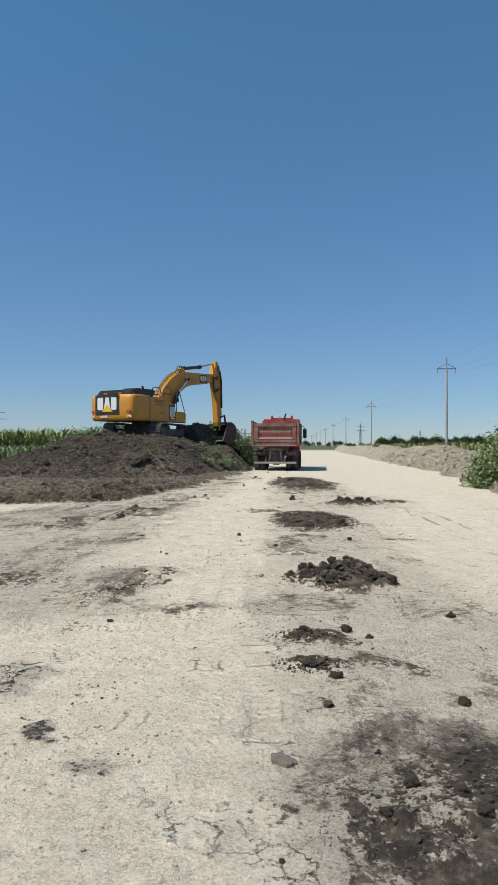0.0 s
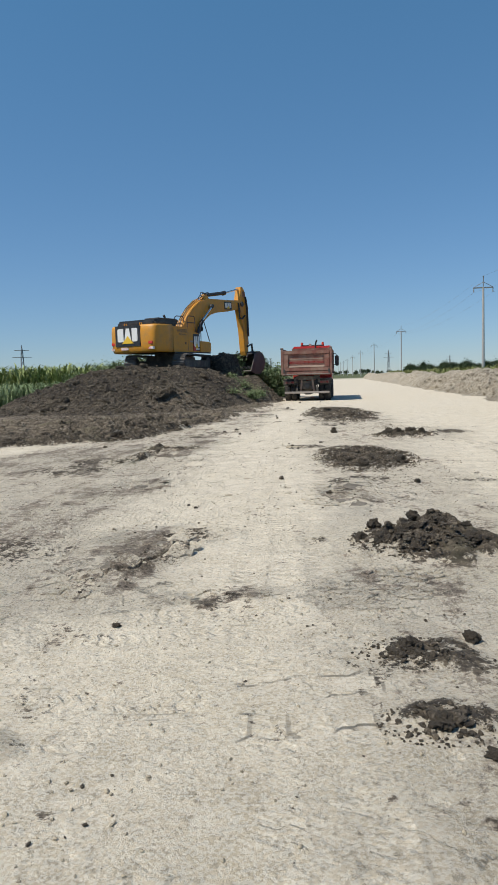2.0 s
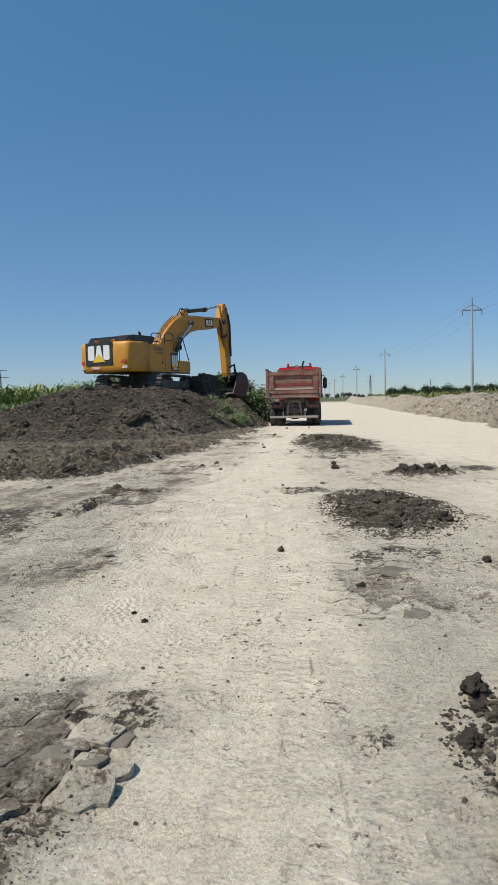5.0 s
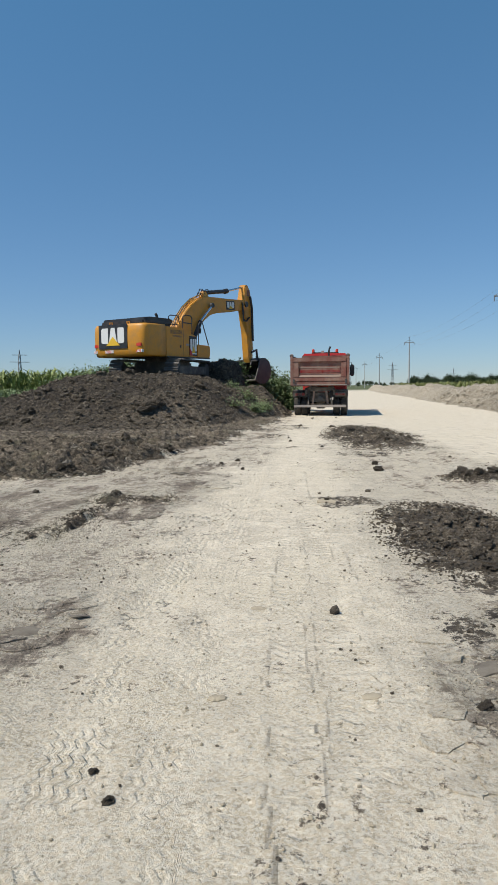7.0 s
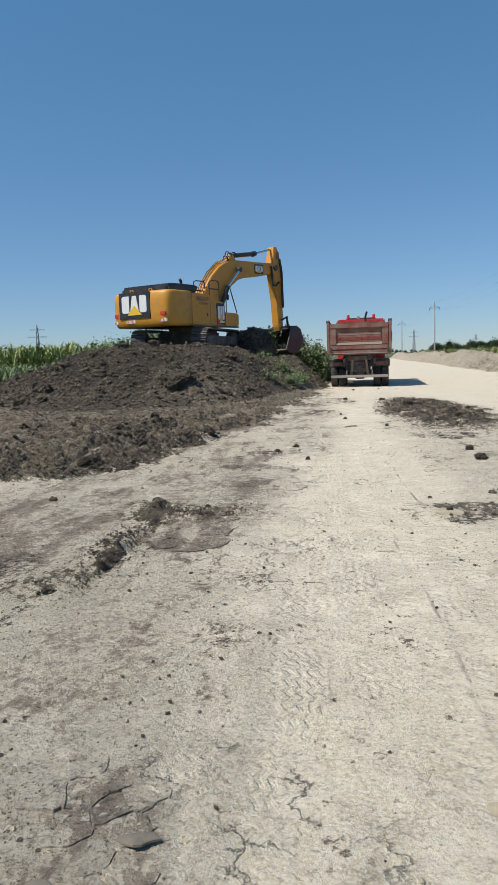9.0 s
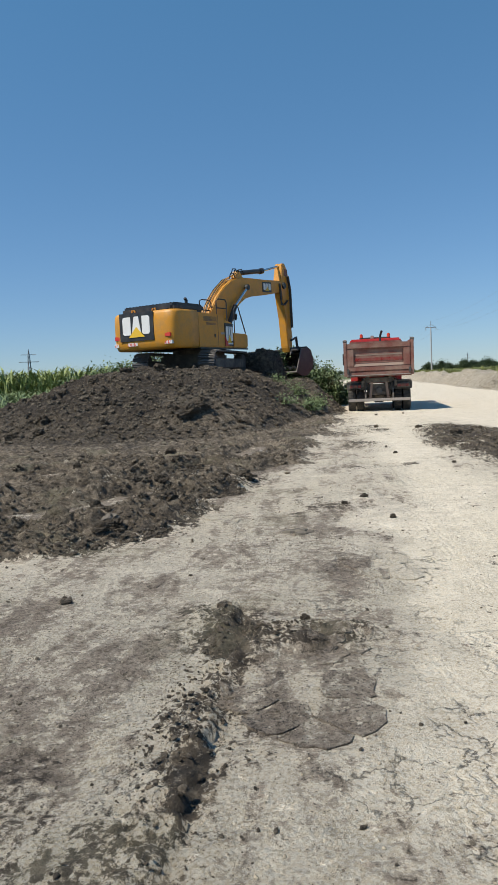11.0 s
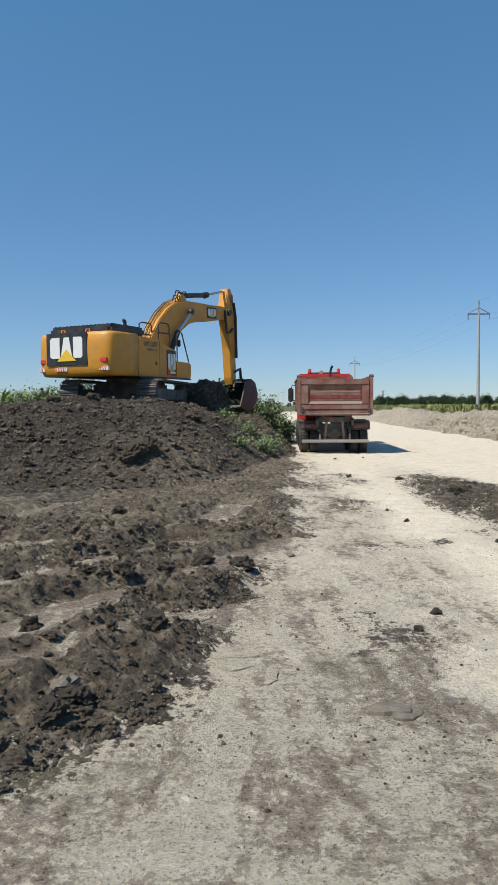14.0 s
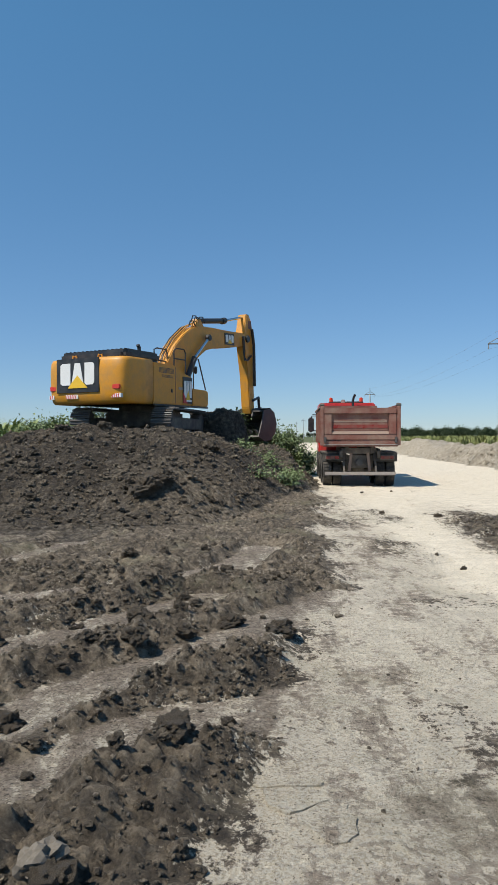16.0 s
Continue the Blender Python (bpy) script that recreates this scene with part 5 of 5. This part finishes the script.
def pole(at, name="power_pole"):
    root = thing(name, pose(*at, 0, 0, -2.6), "slim concrete power pole with a steel cross arm", "power pole", "power line")
    part("shaft", tube([(0, 0, -0.3), (0, 0, 9.75)], 0.17, sides=10, r_end=0.10), CONCRETE, root)
    part("spike", tube([(0, 0, 9.7), (0, 0, 10.65)], 0.05, sides=6), GALVANISED, root)
    arm = part("cross_arm", box((-1.0, -0.05, 9.62), (1.0, 0.05, 9.74), 0.01), GALVANISED, root)
    for s in (-1, 1):
        part("brace", tube([(0, 0, 10.25), (s * 0.95, 0, 9.72)], 0.035, sides=5), GALVANISED, arm)
        part("insulator", tube([(s * 0.95, 0, 9.62), (s * 0.95, 0, 9.2)], 0.05, sides=7), GALVANISED, arm)
    part("insulator", tube([(0, 0, 10.6), (0, 0, 10.85)], 0.06, sides=7), GALVANISED, root)
    return root


first = pole((20.58, 73.3, 0))
for k in range(1, 9):
    copy_thing(first, pose(20.58 + 3.27 * k, 73.3 + 73.15 * k, 0, 0, 0, -2.6))


def pylon(at, turn, scale):
    root = thing("lattice_pylon", pose(*at, 0, 0, turn) @ Matrix.Scale(scale, 4), "grey lattice pylon with two cross arms far off", "pylon", "far pylons")
    for sx in (-1, 1):
        for sy in (-1, 1):
            part("leg", tube([(sx * 0.7, sy * 0.7, -0.2), (sx * 0.22, sy * 0.22, 11.0), (0, 0, 13.0)], 0.09, sides=5), GALVANISED, root)
    for k in range(7):
        z, w = 0.3 + k * 1.6, 0.7 - 0.07 * k
        for s in (-1, 1):
            part("lacing", tube([(-w, s * w, z), (w - 0.07, s * (w - 0.07), z + 1.6)], 0.05, sides=4), GALVANISED, root)
            part("lacing", tube([(s * w, -w, z), (s * (w - 0.07), w - 0.07, z + 1.6)], 0.05, sides=4), GALVANISED, root)
    for z, w in ((11.4, 2.2), (9.3, 2.9)):
        part("cross_arm", tube([(-w, 0, z), (w, 0, z)], 0.1, sides=5), GALVANISED, root)
    return root


pylon((53, 372, 0), 20, 1.0)
pylon((-81, 211, 0), 35, 1.0)
pylon((-10, 420, 0), 35, 0.9)
pylon((118, 520, 0), 35, 1.0)
spans = [(17.31 + 3.27 * k, 0.15 + 73.15 * k) for k in range(0, 6)]
for (ax, ay), (bx, by_) in zip(spans, spans[1:]):
    for off, z in ((-0.95, 9.2), (0.95, 9.2), (0, 10.85)):
        pts = [(ax + off + (bx - ax) * u, ay + (by_ - ay) * u, z - 4 * 0.9 * u * (1 - u)) for u in np.linspace(0, 1, 13)]
        wire = new("power_cable", mesh_of("power_cable", tube(pts, 0.006, sides=4), GALVANISED))
        tagged(wire, "thin grey overhead power cable between poles", "cable", "power line cables")

# ---------------------------------------------------------------- clods and crumbs

def lump(subdiv, seed):
    bm = bmesh.new()
    bmesh.ops.create_icosphere(bm, subdivisions=subdiv, radius=1)
    r = random.Random(seed)
    o = Vector((r.uniform(0, 50), r.uniform(0, 50), r.uniform(0, 50)))
    for v in bm.verts:
        d = v.co.normalized()
        v.co = d * (0.72 + 0.5 * noise.noise(d * 1.3 + o) + 0.3 * noise.noise(d * 3.1 + o) + (0.34 * abs(noise.noise(d * 5.5 + o)) + 0.22 * abs(noise.noise(d * 10 + o)) + 0.10 * noise.noise(d * 21 + o) if subdiv > 2 else 0.32 * noise.noise(d * 5.3 + o) if subdiv > 1 else 0))
        v.co.z *= 0.72
    return bm


CRUST = worn("dried_mud", (0.185, 0.162, 0.128), (0.085, 0.072, 0.056), 0.8, 0.95, 0.0, 7.0, 0.012)
CHIP = worn("dried_chalk_chip", (0.40, 0.345, 0.25), (0.2, 0.168, 0.122), 0.7, 0.95, 0.0, 7.0, 0.012)
LUMPS = []
for level in (1, 2, 3):
    group_ = []
    for k in range(7):
        bm = lump(level, 40 + 10 * level + k)
        bm.verts.index_update()
        group_.append((np.array([v.co[:] for v in bm.verts]), np.array([[v.index for v in f.verts] for f in bm.faces])))
        bm.free()
    LUMPS.append(group_)


def scatter(name, x, y, z, size, level, mat, label, sink=0.25):
    """Crumbs of many shapes in one mesh, lying a little sunk into their support."""
    all_co, all_f, start = [], [], 0
    for i in range(len(x)):
        co, f = LUMPS[level + (size[i] > (0.034 if y[i] < 22 else 0.07))][i % 7]
        a = rng.uniform(0, 2 * math.pi)
        c, s = math.cos(a), math.sin(a)
        k = size[i] * rng.uniform(0.75, 1.25, 3)
        p = co * k
        all_co.append(np.stack([c * p[:, 0] - s * p[:, 1] + x[i], s * p[:, 0] + c * p[:, 1] + y[i], p[:, 2] + z[i] + size[i] * (0.6 - sink)], 1))
        all_f.append(f + start)
        start += len(co)
    ob = joined(name, np.concatenate(all_co).tolist(), np.concatenate(all_f).tolist(), mat, False)
    return tagged(ob, label, "soil crumbs", kind="stuff")


def pick(n, x0, x1, y0, y1, weight, pull=1.0):
    """Random points of the ground, kept by a weight of the soil and grey shares."""
    x, y = rng.uniform(x0, x1, n), y0 + (y1 - y0) * rng.random(n) ** pull
    z, soil, grey, crust, green, dry = ground_parts(x, y)
    keep = rng.random(n) < weight(soil, grey, y) * (1 - green) * (0.25 + 1.2 * step(-0.2, 0.6, fbm(x, y, 0.9, 4, 301)))
    return x[keep], y[keep], z[keep], soil[keep]


x, y, z, s = pick(42000, -5.0, 4.0, -0.6, 20, lambda so, gr, yy: 0.09 + 0.35 * gr + 0.45 * so, 1.2)
size = 0.003 + 0.014 * rng.random(len(x)) ** 4 + 0.014 * s * rng.random(len(x)) ** 2
scatter("soil_crumbs", x, y, z, size, 0, CLOD, "dark crumbs of soil strewn over the chalk road")
x, y, z, s = pick(30000, -3.0, 4.0, -0.6, 14, lambda so, gr, yy: 0.5 * (so < 0.4), 1.3)
scatter("chalk_grit", x, y, z, 0.003 + 0.010 * rng.random(len(x)) ** 3, 0, CHIP, "pale chalk grit lying loose on the road", 0.3)
x, y, z, s = pick(26000, -9.0, 4.0, 0, 32, lambda so, gr, yy: 0.7 * (so > 0.75) + 0.004, 1.0)
size = 0.010 + 0.05 * rng.random(len(x)) ** 4
scatter("soil_lumps", x, y, z, size, 0, CLOD, "broken lumps of black soil on the churned ground", 0.35)
x, y = rng.uniform(-13, 0.3, 26000), rng.uniform(22.8, 41, 26000)
keep_ = (y < 33.5) | (x > -4.9)
x, y = x[keep_], y[keep_]
z = heap_height(x, y)
ok = z > 0.12
x, y, z = x[ok], y[ok], z[ok]
scatter("heap_lumps", x, y, z, 0.016 + 0.085 * rng.random(len(x)) ** 5, 0, CLOD, "loose lumps of black soil on the heap", 0.35)
x, y, z, s = pick(62000, -5.6, -1.8, 14.2, 22.0, lambda so, gr, yy: 0.9 * (so > 0.8) + 0.004, 1.6)
scatter("churned_lumps", x, y, z, 0.005 + 0.024 * rng.random(len(x)) ** 3.2, 0, CLOD, "small broken lumps of soil along the ruts", 0.3)
x, y, z, s = pick(1500, -6.5, -1.8, 14.0, 22.0, lambda so, gr, yy: 1.0 * (so > 0.7), 1.2)
scatter("churned_clods", x, y, z, 0.016 + 0.050 * rng.random(len(x)) ** 3, 1, CLOD, "clods of soil along the ridges between the ruts", 0.4)
for cx_, cy_, rx_, ry_ in ((1.14, 2.34, 0.20, 0.14), (1.16, 3.04, 0.24, 0.16), (-2.02, 12.0, 0.16, 1.1), (-1.70, 12.95, 0.25, 0.2), (-0.52, 4.9, 0.25, 0.4), (1.6, 5.32, 0.46, 0.5), (1.78, 11.1, 0.68, 1.5), (2.25, 23.8, 1.0, 4.0), (3.05, 15.0, 0.6, 0.4), (1.75, 0.55, 0.6, 0.55)):
    m = int((3200 if 5 < cy_ < 6 else 1900) * min(1.3, rx_ * ry_ * 1.2) + (600 if cx_ < 0 else 150))
    r, a = 1.25 * np.sqrt(rng.random(m)), rng.uniform(0, 2 * math.pi, m)
    x, y = cx_ + rx_ * r * np.cos(a), cy_ + ry_ * r * np.sin(a)
    z = ground_parts(x, y)[0]
    k_ = 0.35 if cy_ < 1 or cx_ < 0 else 0.6 if cy_ < 4 else 1.0
    scatter("patch_lumps", x, y, z, k_ * (0.010 + 0.06 * rng.random(m) ** 3 * np.clip(1.3 - r, 0.15, 1)), 0, CLOD, "broken lumps of black soil dropped on the road", 0.3)
x, y = rng.uniform(6.8, 12, 5000), rng.uniform(15, 62, 5000)
z = bank_height(x, y)
ok = (z > 0.05) & (x < np.interp(y, [15, 62], [10, 16]))
scatter("bank_lumps", x[ok], y[ok], z[ok], 0.03 + 0.10 * rng.random(ok.sum()) ** 3, 0, BANK, "dry grey lumps on the spoil bank", 0.35)

clod_meshes = []
for k in range(6):
    clod_meshes.append(mesh_of("clod", lump(4, 90 + k), CLOD, False))


def clod(x, y, size, k, on=None, label="dark clod of soil lying on the chalk road", group="clods on the road"):
    z = (on or ground_at)(x, y)
    ob = new("clod", clod_meshes[k % 6])
    ob.matrix_basis = pose(x, y, z + 0.28 * size, 0, 0, rng.uniform(0, 360)) @ Matrix.Diagonal((size * rng.uniform(0.8, 1.2), size * rng.uniform(0.8, 1.2), size, 1))
    return tagged(ob, label, "soil clod", group)


NEAR_CLODS = [
    (2.40, 3.70, 0.055), (1.47, 3.20, 0.07), (1.14, 3.06, 0.10), (1.94, 1.72, 0.055), (1.14, 2.32, 0.075), (-0.39, 3.45, 0.03),
    (1.30, 5.82, 0.13), (1.55, 5.35, 0.17), (1.80, 5.55, 0.12), (1.35, 5.10, 0.11), (1.95, 5.05, 0.13), (2.15, 4.95, 0.07),
    (1.62, 5.70, 0.10), (1.45, 0.75, 0.05), (1.62, 0.62, 0.05), (1.30, 0.50, 0.035), (1.75, 1.05, 0.035), (1.28, 2.10, 0.05),
    (1.62, 3.02, 0.04),
]
MIDDLE_CLODS = [
    (2.13, 8.35, 0.06), (2.22, 10.2, 0.16), (1.85, 10.6, 0.11), (0.62, 12.9, 0.06), (1.64, 16.75, 0.09), (1.6, 15.9, 0.10),
    (-0.6, 16.2, 0.06), (-0.41, 6.87, 0.03), (1.01, 7.59, 0.055), (-0.51, 7.05, 0.025), (-1.04, 17.06, 0.06), (-0.78, 17.44, 0.06),
    (3.2, 15.1, 0.18), (2.75, 15.2, 0.14), (2.9, 14.8, 0.10), (3.4, 14.9, 0.11), (-3.37, 15.68, 0.13), (-3.45, 15.5, 0.12),
    (-1.52, 13.2, 0.05),
]
FAR_CLODS = [
    (0.19, 21.9, 0.06), (0.52, 28.2, 0.10), (-2.95, 21.75, 0.12), (-2.78, 21.8, 0.14), (0.9, 20.3, 0.05), (1.1, 33.6, 0.07),
    (2.1, 34.2, 0.06), (1.55, 27.5, 0.12), (2.5, 22.5, 0.15), (1.9, 24.8, 0.16),
]
for k, (x, y, s) in enumerate(NEAR_CLODS + MIDDLE_CLODS + FAR_CLODS):
    clod(x, y, (0.62 if s > 0.09 and y < 6 else 0.75) * s, k)
for k in range(60):
    cx_, cy_, rx_, ry_, kk, hh = PATCHES[(4, 5, 6, 6, 6, 8, 9, 9, 9, 0)[k % 10]]
    a, r = rng.uniform(0, 6.28), rng.random() ** 0.6
    clod(cx_ + r * rx_ * math.cos(a), cy_ + r * ry_ * math.sin(a), 0.02 + 0.06 * rng.random() ** 1.5, k)
for k in range(70):
    x, y = rng.uniform(-6.5, -2.2), rng.uniform(15.3, 24)
    if x < np.interp(y, EDGE_Y, EDGE_X) - 0.15:
        clod(x, y, 0.03 + 0.09 * rng.random() ** 3, k, None, "black soil clod on the churned ground beside the road", "clods on the churned ground")
for k in range(60):
    x, y = rng.uniform(-10.5, -1.5), rng.uniform(24.5, 32)
    if heap_at(x, y) > 0.2:
        clod(x, y, 0.06 + 0.16 * rng.random() ** 3, k, heap_at, "large black soil clod on the slope of the heap", "clods on the heap")
for x, y, s in ((-4.4, 26.7, 0.30), (-4.05, 27.0, 0.24), (-4.75, 27.0, 0.20), (-8.3, 27.1, 0.25)):
    clod(x, y, s, int(s * 100), heap_at, "large black soil clod on the slope of the heap", "clods on the heap")

# broken slabs of dried crust
def slab(x, y, r, thick, tilt, turn):
    n = 18
    a = [1 + 0.32 * noise.noise(Vector((1.7 * math.cos(2 * math.pi * i / n) + 9 * x, 1.7 * math.sin(2 * math.pi * i / n) + 9 * y, 0))) + rng.uniform(-0.09, 0.09) for i in range(n)]
    bm = bmesh.new()
    rings = []
    for f, z in ((1.0, -thick), (1.0, -0.2 * thick), (0.93, 0.0), (0.5, 0.004)):
        rings.append([bm.verts.new((f * r * a[i] * math.cos(2 * math.pi * i / n), 0.7 * f * r * a[i] * math.sin(2 * math.pi * i / n), z + 0.25 * thick * noise.noise(Vector((i * 0.7, f * 3, x * 5))))) for i in range(n)])
    for q, w in zip(rings, rings[1:]):
        for k in range(n):
            bm.faces.new((q[k], q[(k + 1) % n], w[(k + 1) % n], w[k]))
    bm.faces.new(rings[-1])
    ob = new("crust_slab", mesh_of("crust_slab", bm, CHIP if -1 < x < 0.8 and y > 6 else CRUST))
    ob.matrix_basis = pose(x, y, ground_at(x, y) + thick * 0.55, tilt, tilt * 0.6, turn)
    return tagged(ob, "thin broken slab of dried grey mud crust", "mud slab", "mud slabs")


for x, y, r, t in ((-0.24, 5.36, 0.09, 0.014), (-0.42, 5.16, 0.12, 0.014), (-0.54, 4.90, 0.08, 0.016), (-0.70, 4.55, 0.11, 0.014), (-0.30, 5.15, 0.07, 0.016),
                   (0.62, 12.85, 0.12, 0.03), (0.93, 1.02, 0.08, 0.02), (-1.60, 15.7, 0.13, 0.03), (-1.52, 15.62, 0.10, 0.025), (0.0, 8.9, 0.05, 0.006), (0.55, 7.7, 0.05, 0.006), (-0.13, 7.66, 0.045, 0.012), (1.15, 8.05, 0.14, 0.012), (1.35, 7.95, 0.16, 0.012), (1.08, 7.2, 0.13, 0.012), (1.28, 7.0, 0.12, 0.012), (-1.3, 8.5, 0.10, 0.01), (-1.1, 8.75, 0.08, 0.008)):
    slab(x, y, r, t, rng.uniform(-13, 13), rng.uniform(0, 360))


def clipped(poly, px, py, nx, ny):
    """The part of a polygon on the inner side of a line through (px, py) with normal (nx, ny)."""
    out = []
    for (ax, ay), (bx, by) in zip(poly, poly[1:] + poly[:1]):
        da, db = (ax - px) * nx + (ay - py) * ny, (bx - px) * nx + (by - py) * ny
        if da <= 0:
            out.append((ax, ay))
        if da * db < 0:
            f = da / (da - db)
            out.append((ax + f * (bx - ax), ay + f * (by - ay)))
    return out


def mud_crust(cx, cy, rx, ry, cell, thick, curl, tint, drop, label):
    """A patch of dried crust that has shrunk into plates with gaps between them."""
    seeds = []
    for k in range(900):
        a, r = rng.uniform(0, 2 * math.pi), math.sqrt(rng.random())
        q = (cx + r * rx * math.cos(a), cy + r * ry * math.sin(a))
        if all(math.dist(q, o) > 0.62 * cell for o in seeds):
            seeds.append(q)
    root = thing("mud_crust", pose(cx, cy, ground_at(cx, cy)), label, "mud crust", "cracked mud crusts")
    base = root.matrix_basis.translation
    for sx, sy in seeds:
        e = 0.62 * cell
        poly = [(sx + e * math.cos(k * math.pi / 4 + 0.3) * rng.uniform(0.75, 1.1), sy + e * math.sin(k * math.pi / 4 + 0.3) * rng.uniform(0.75, 1.1)) for k in range(8)]
        for ox, oy in seeds:
            d = math.dist((sx, sy), (ox, oy))
            if 0 < d < 2.4 * cell and len(poly) > 2:
                poly = clipped(poly, (sx + ox) / 2, (sy + oy) / 2, (ox - sx) / d, (oy - sy) / d)
        if len(poly) < 3:
            continue
        mx, my = sum(q[0] for q in poly) / len(poly), sum(q[1] for q in poly) / len(poly)
        ring = []
        for (ax, ay), (bx, by) in zip(poly, poly[1:] + poly[:1]):
            m = 3 if math.dist((ax, ay), (bx, by)) > 0.3 * cell else 1
            for i in range(m):
                w = 0.055 * cell
                ring.append((ax + (bx - ax) * i / m + rng.uniform(-w, w), ay + (by - ay) * i / m + rng.uniform(-w, w)))
        if rng.random() < drop + 0.5 * max(0, math.hypot((sx - cx) / rx, (sy - cy) / ry) - 0.6):
            continue
        shrink = rng.uniform(0.90, 0.985)
        ring = [(mx + shrink * (x - mx), my + shrink * (y - my)) for x, y in ring]
        inner = [(mx + 0.7 * (x - mx), my + 0.7 * (y - my)) for x, y in ring]
        pts = np.array(ring + ring + inner)
        g, soil, grey, crust, green, dry = ground_parts(pts[:, 0], pts[:, 1])
        n = len(ring)
        way = rng.uniform(0, 2 * math.pi)
        lift = curl * rng.random() ** 2 * np.clip(np.cos(np.arctan2(pts[:, 1] - my, pts[:, 0] - mx) - way), 0, 1)
        z = g + thick + lift
        z[:n] -= 1.6 * thick + 0.6 * lift[:n]
        z[2 * n:] = g[2 * n:] + thick * 1.1 + 0.4 * lift[2 * n:]
        faces = [(r * n + k, r * n + (k + 1) % n, (r + 1) * n + (k + 1) % n, (r + 1) * n + k) for r in range(2) for k in range(n)] + [tuple(range(2 * n, 3 * n))]
        me = bpy.data.meshes.new("plate")
        me.from_pydata(np.column_stack([pts, z]).tolist(), [], faces)
        tone = float(np.mean(grey)) + rng.uniform(-0.06, 0.06) + tint
        for name_, v in (("soil", np.minimum(soil, 0.3)), ("grey", np.full(len(z), tone)), ("crust", crust), ("dry", dry)):
            me.attributes.new(name_, "FLOAT", "POINT").data.foreach_set("value", np.asarray(v, np.float32))
        me.materials.append(GROUND)
        piece("plate", me, root, Matrix.Translation(-base))
    return root


for cx_, cy_, rx_, ry_, cell_, thick_, curl_, tint_, drop_ in (
        (-0.30, 5.22, 0.15, 0.30, 0.24, 0.014, 0.045, 0.16, 0.1), (-0.52, 4.58, 0.11, 0.32, 0.20, 0.012, 0.060, 0.12, 0.3), (-0.64, 5.40, 0.13, 0.40, 0.20, 0.006, 0.008, 0.18, 0.2),
        (1.05, 4.02, 0.36, 0.32, 0.10, 0.005, 0.008, 0.0, 0.35), (1.32, 4.42, 0.25, 0.14, 0.08, 0.008, 0.016, 0.0, 0.4), (0.02, 4.0, 0.17, 0.11, 0.06, 0.005, 0.010, 0.1, 0.45), (0.38, 3.96, 0.11, 0.05, 0.05, 0.004, 0.006, 0.1, 0.4),
        (0.97, 7.30, 0.24, 0.40, 0.17, 0.006, 0.014, 0.0, 0.3), (1.18, 8.25, 0.34, 0.28, 0.18, 0.006, 0.014, 0.0, 0.35), (1.15, 7.85, 0.25, 0.14, 0.07, 0.006, 0.008, 0.05, 0.45),
        (-1.53, 12.08, 0.25, 0.24, 0.30, 0.008, 0.010, 0.30, 0.1), (-0.93, 14.4, 0.20, 0.42, 0.26, 0.006, 0.008, 0.1, 0.25), (-1.35, 12.75, 0.24, 0.24, 0.14, 0.006, 0.010, 0.05, 0.4),
        (-0.92, 4.25, 0.20, 0.32, 0.19, 0.006, 0.012, 0.05, 0.35), (-0.72, 2.18, 0.18, 0.20, 0.15, 0.008, 0.014, 0.05, 0.3), (-1.22, 8.75, 0.22, 0.50, 0.17, 0.005, 0.010, 0.05, 0.4), (-2.42, 16.2, 0.12, 0.50, 0.30, 0.008, 0.014, 0.05, 0.3)):
    mud_crust(cx_, cy_, rx_, ry_, cell_, thick_, curl_, tint_, drop_, "dried grey mud crust cracked into thin plates on the road")

# a stone turned up at the edge of the churned soil
stone_m = worn("grey_stone", (0.17, 0.150, 0.122), (0.13, 0.108, 0.08), 0.8, 0.9, 0.0, 9.0, 0.01)
stone = new("stone", mesh_of("stone", lump(3, 133), stone_m))
stone.matrix_basis = pose(-3.42, 15.75, ground_at(-3.42, 15.75) + 0.04, 8, 0, 30) @ Matrix.Diagonal((0.10, 0.075, 0.10, 1))
tagged(stone, "pale grey angular stone half sunk in black soil", "stone")
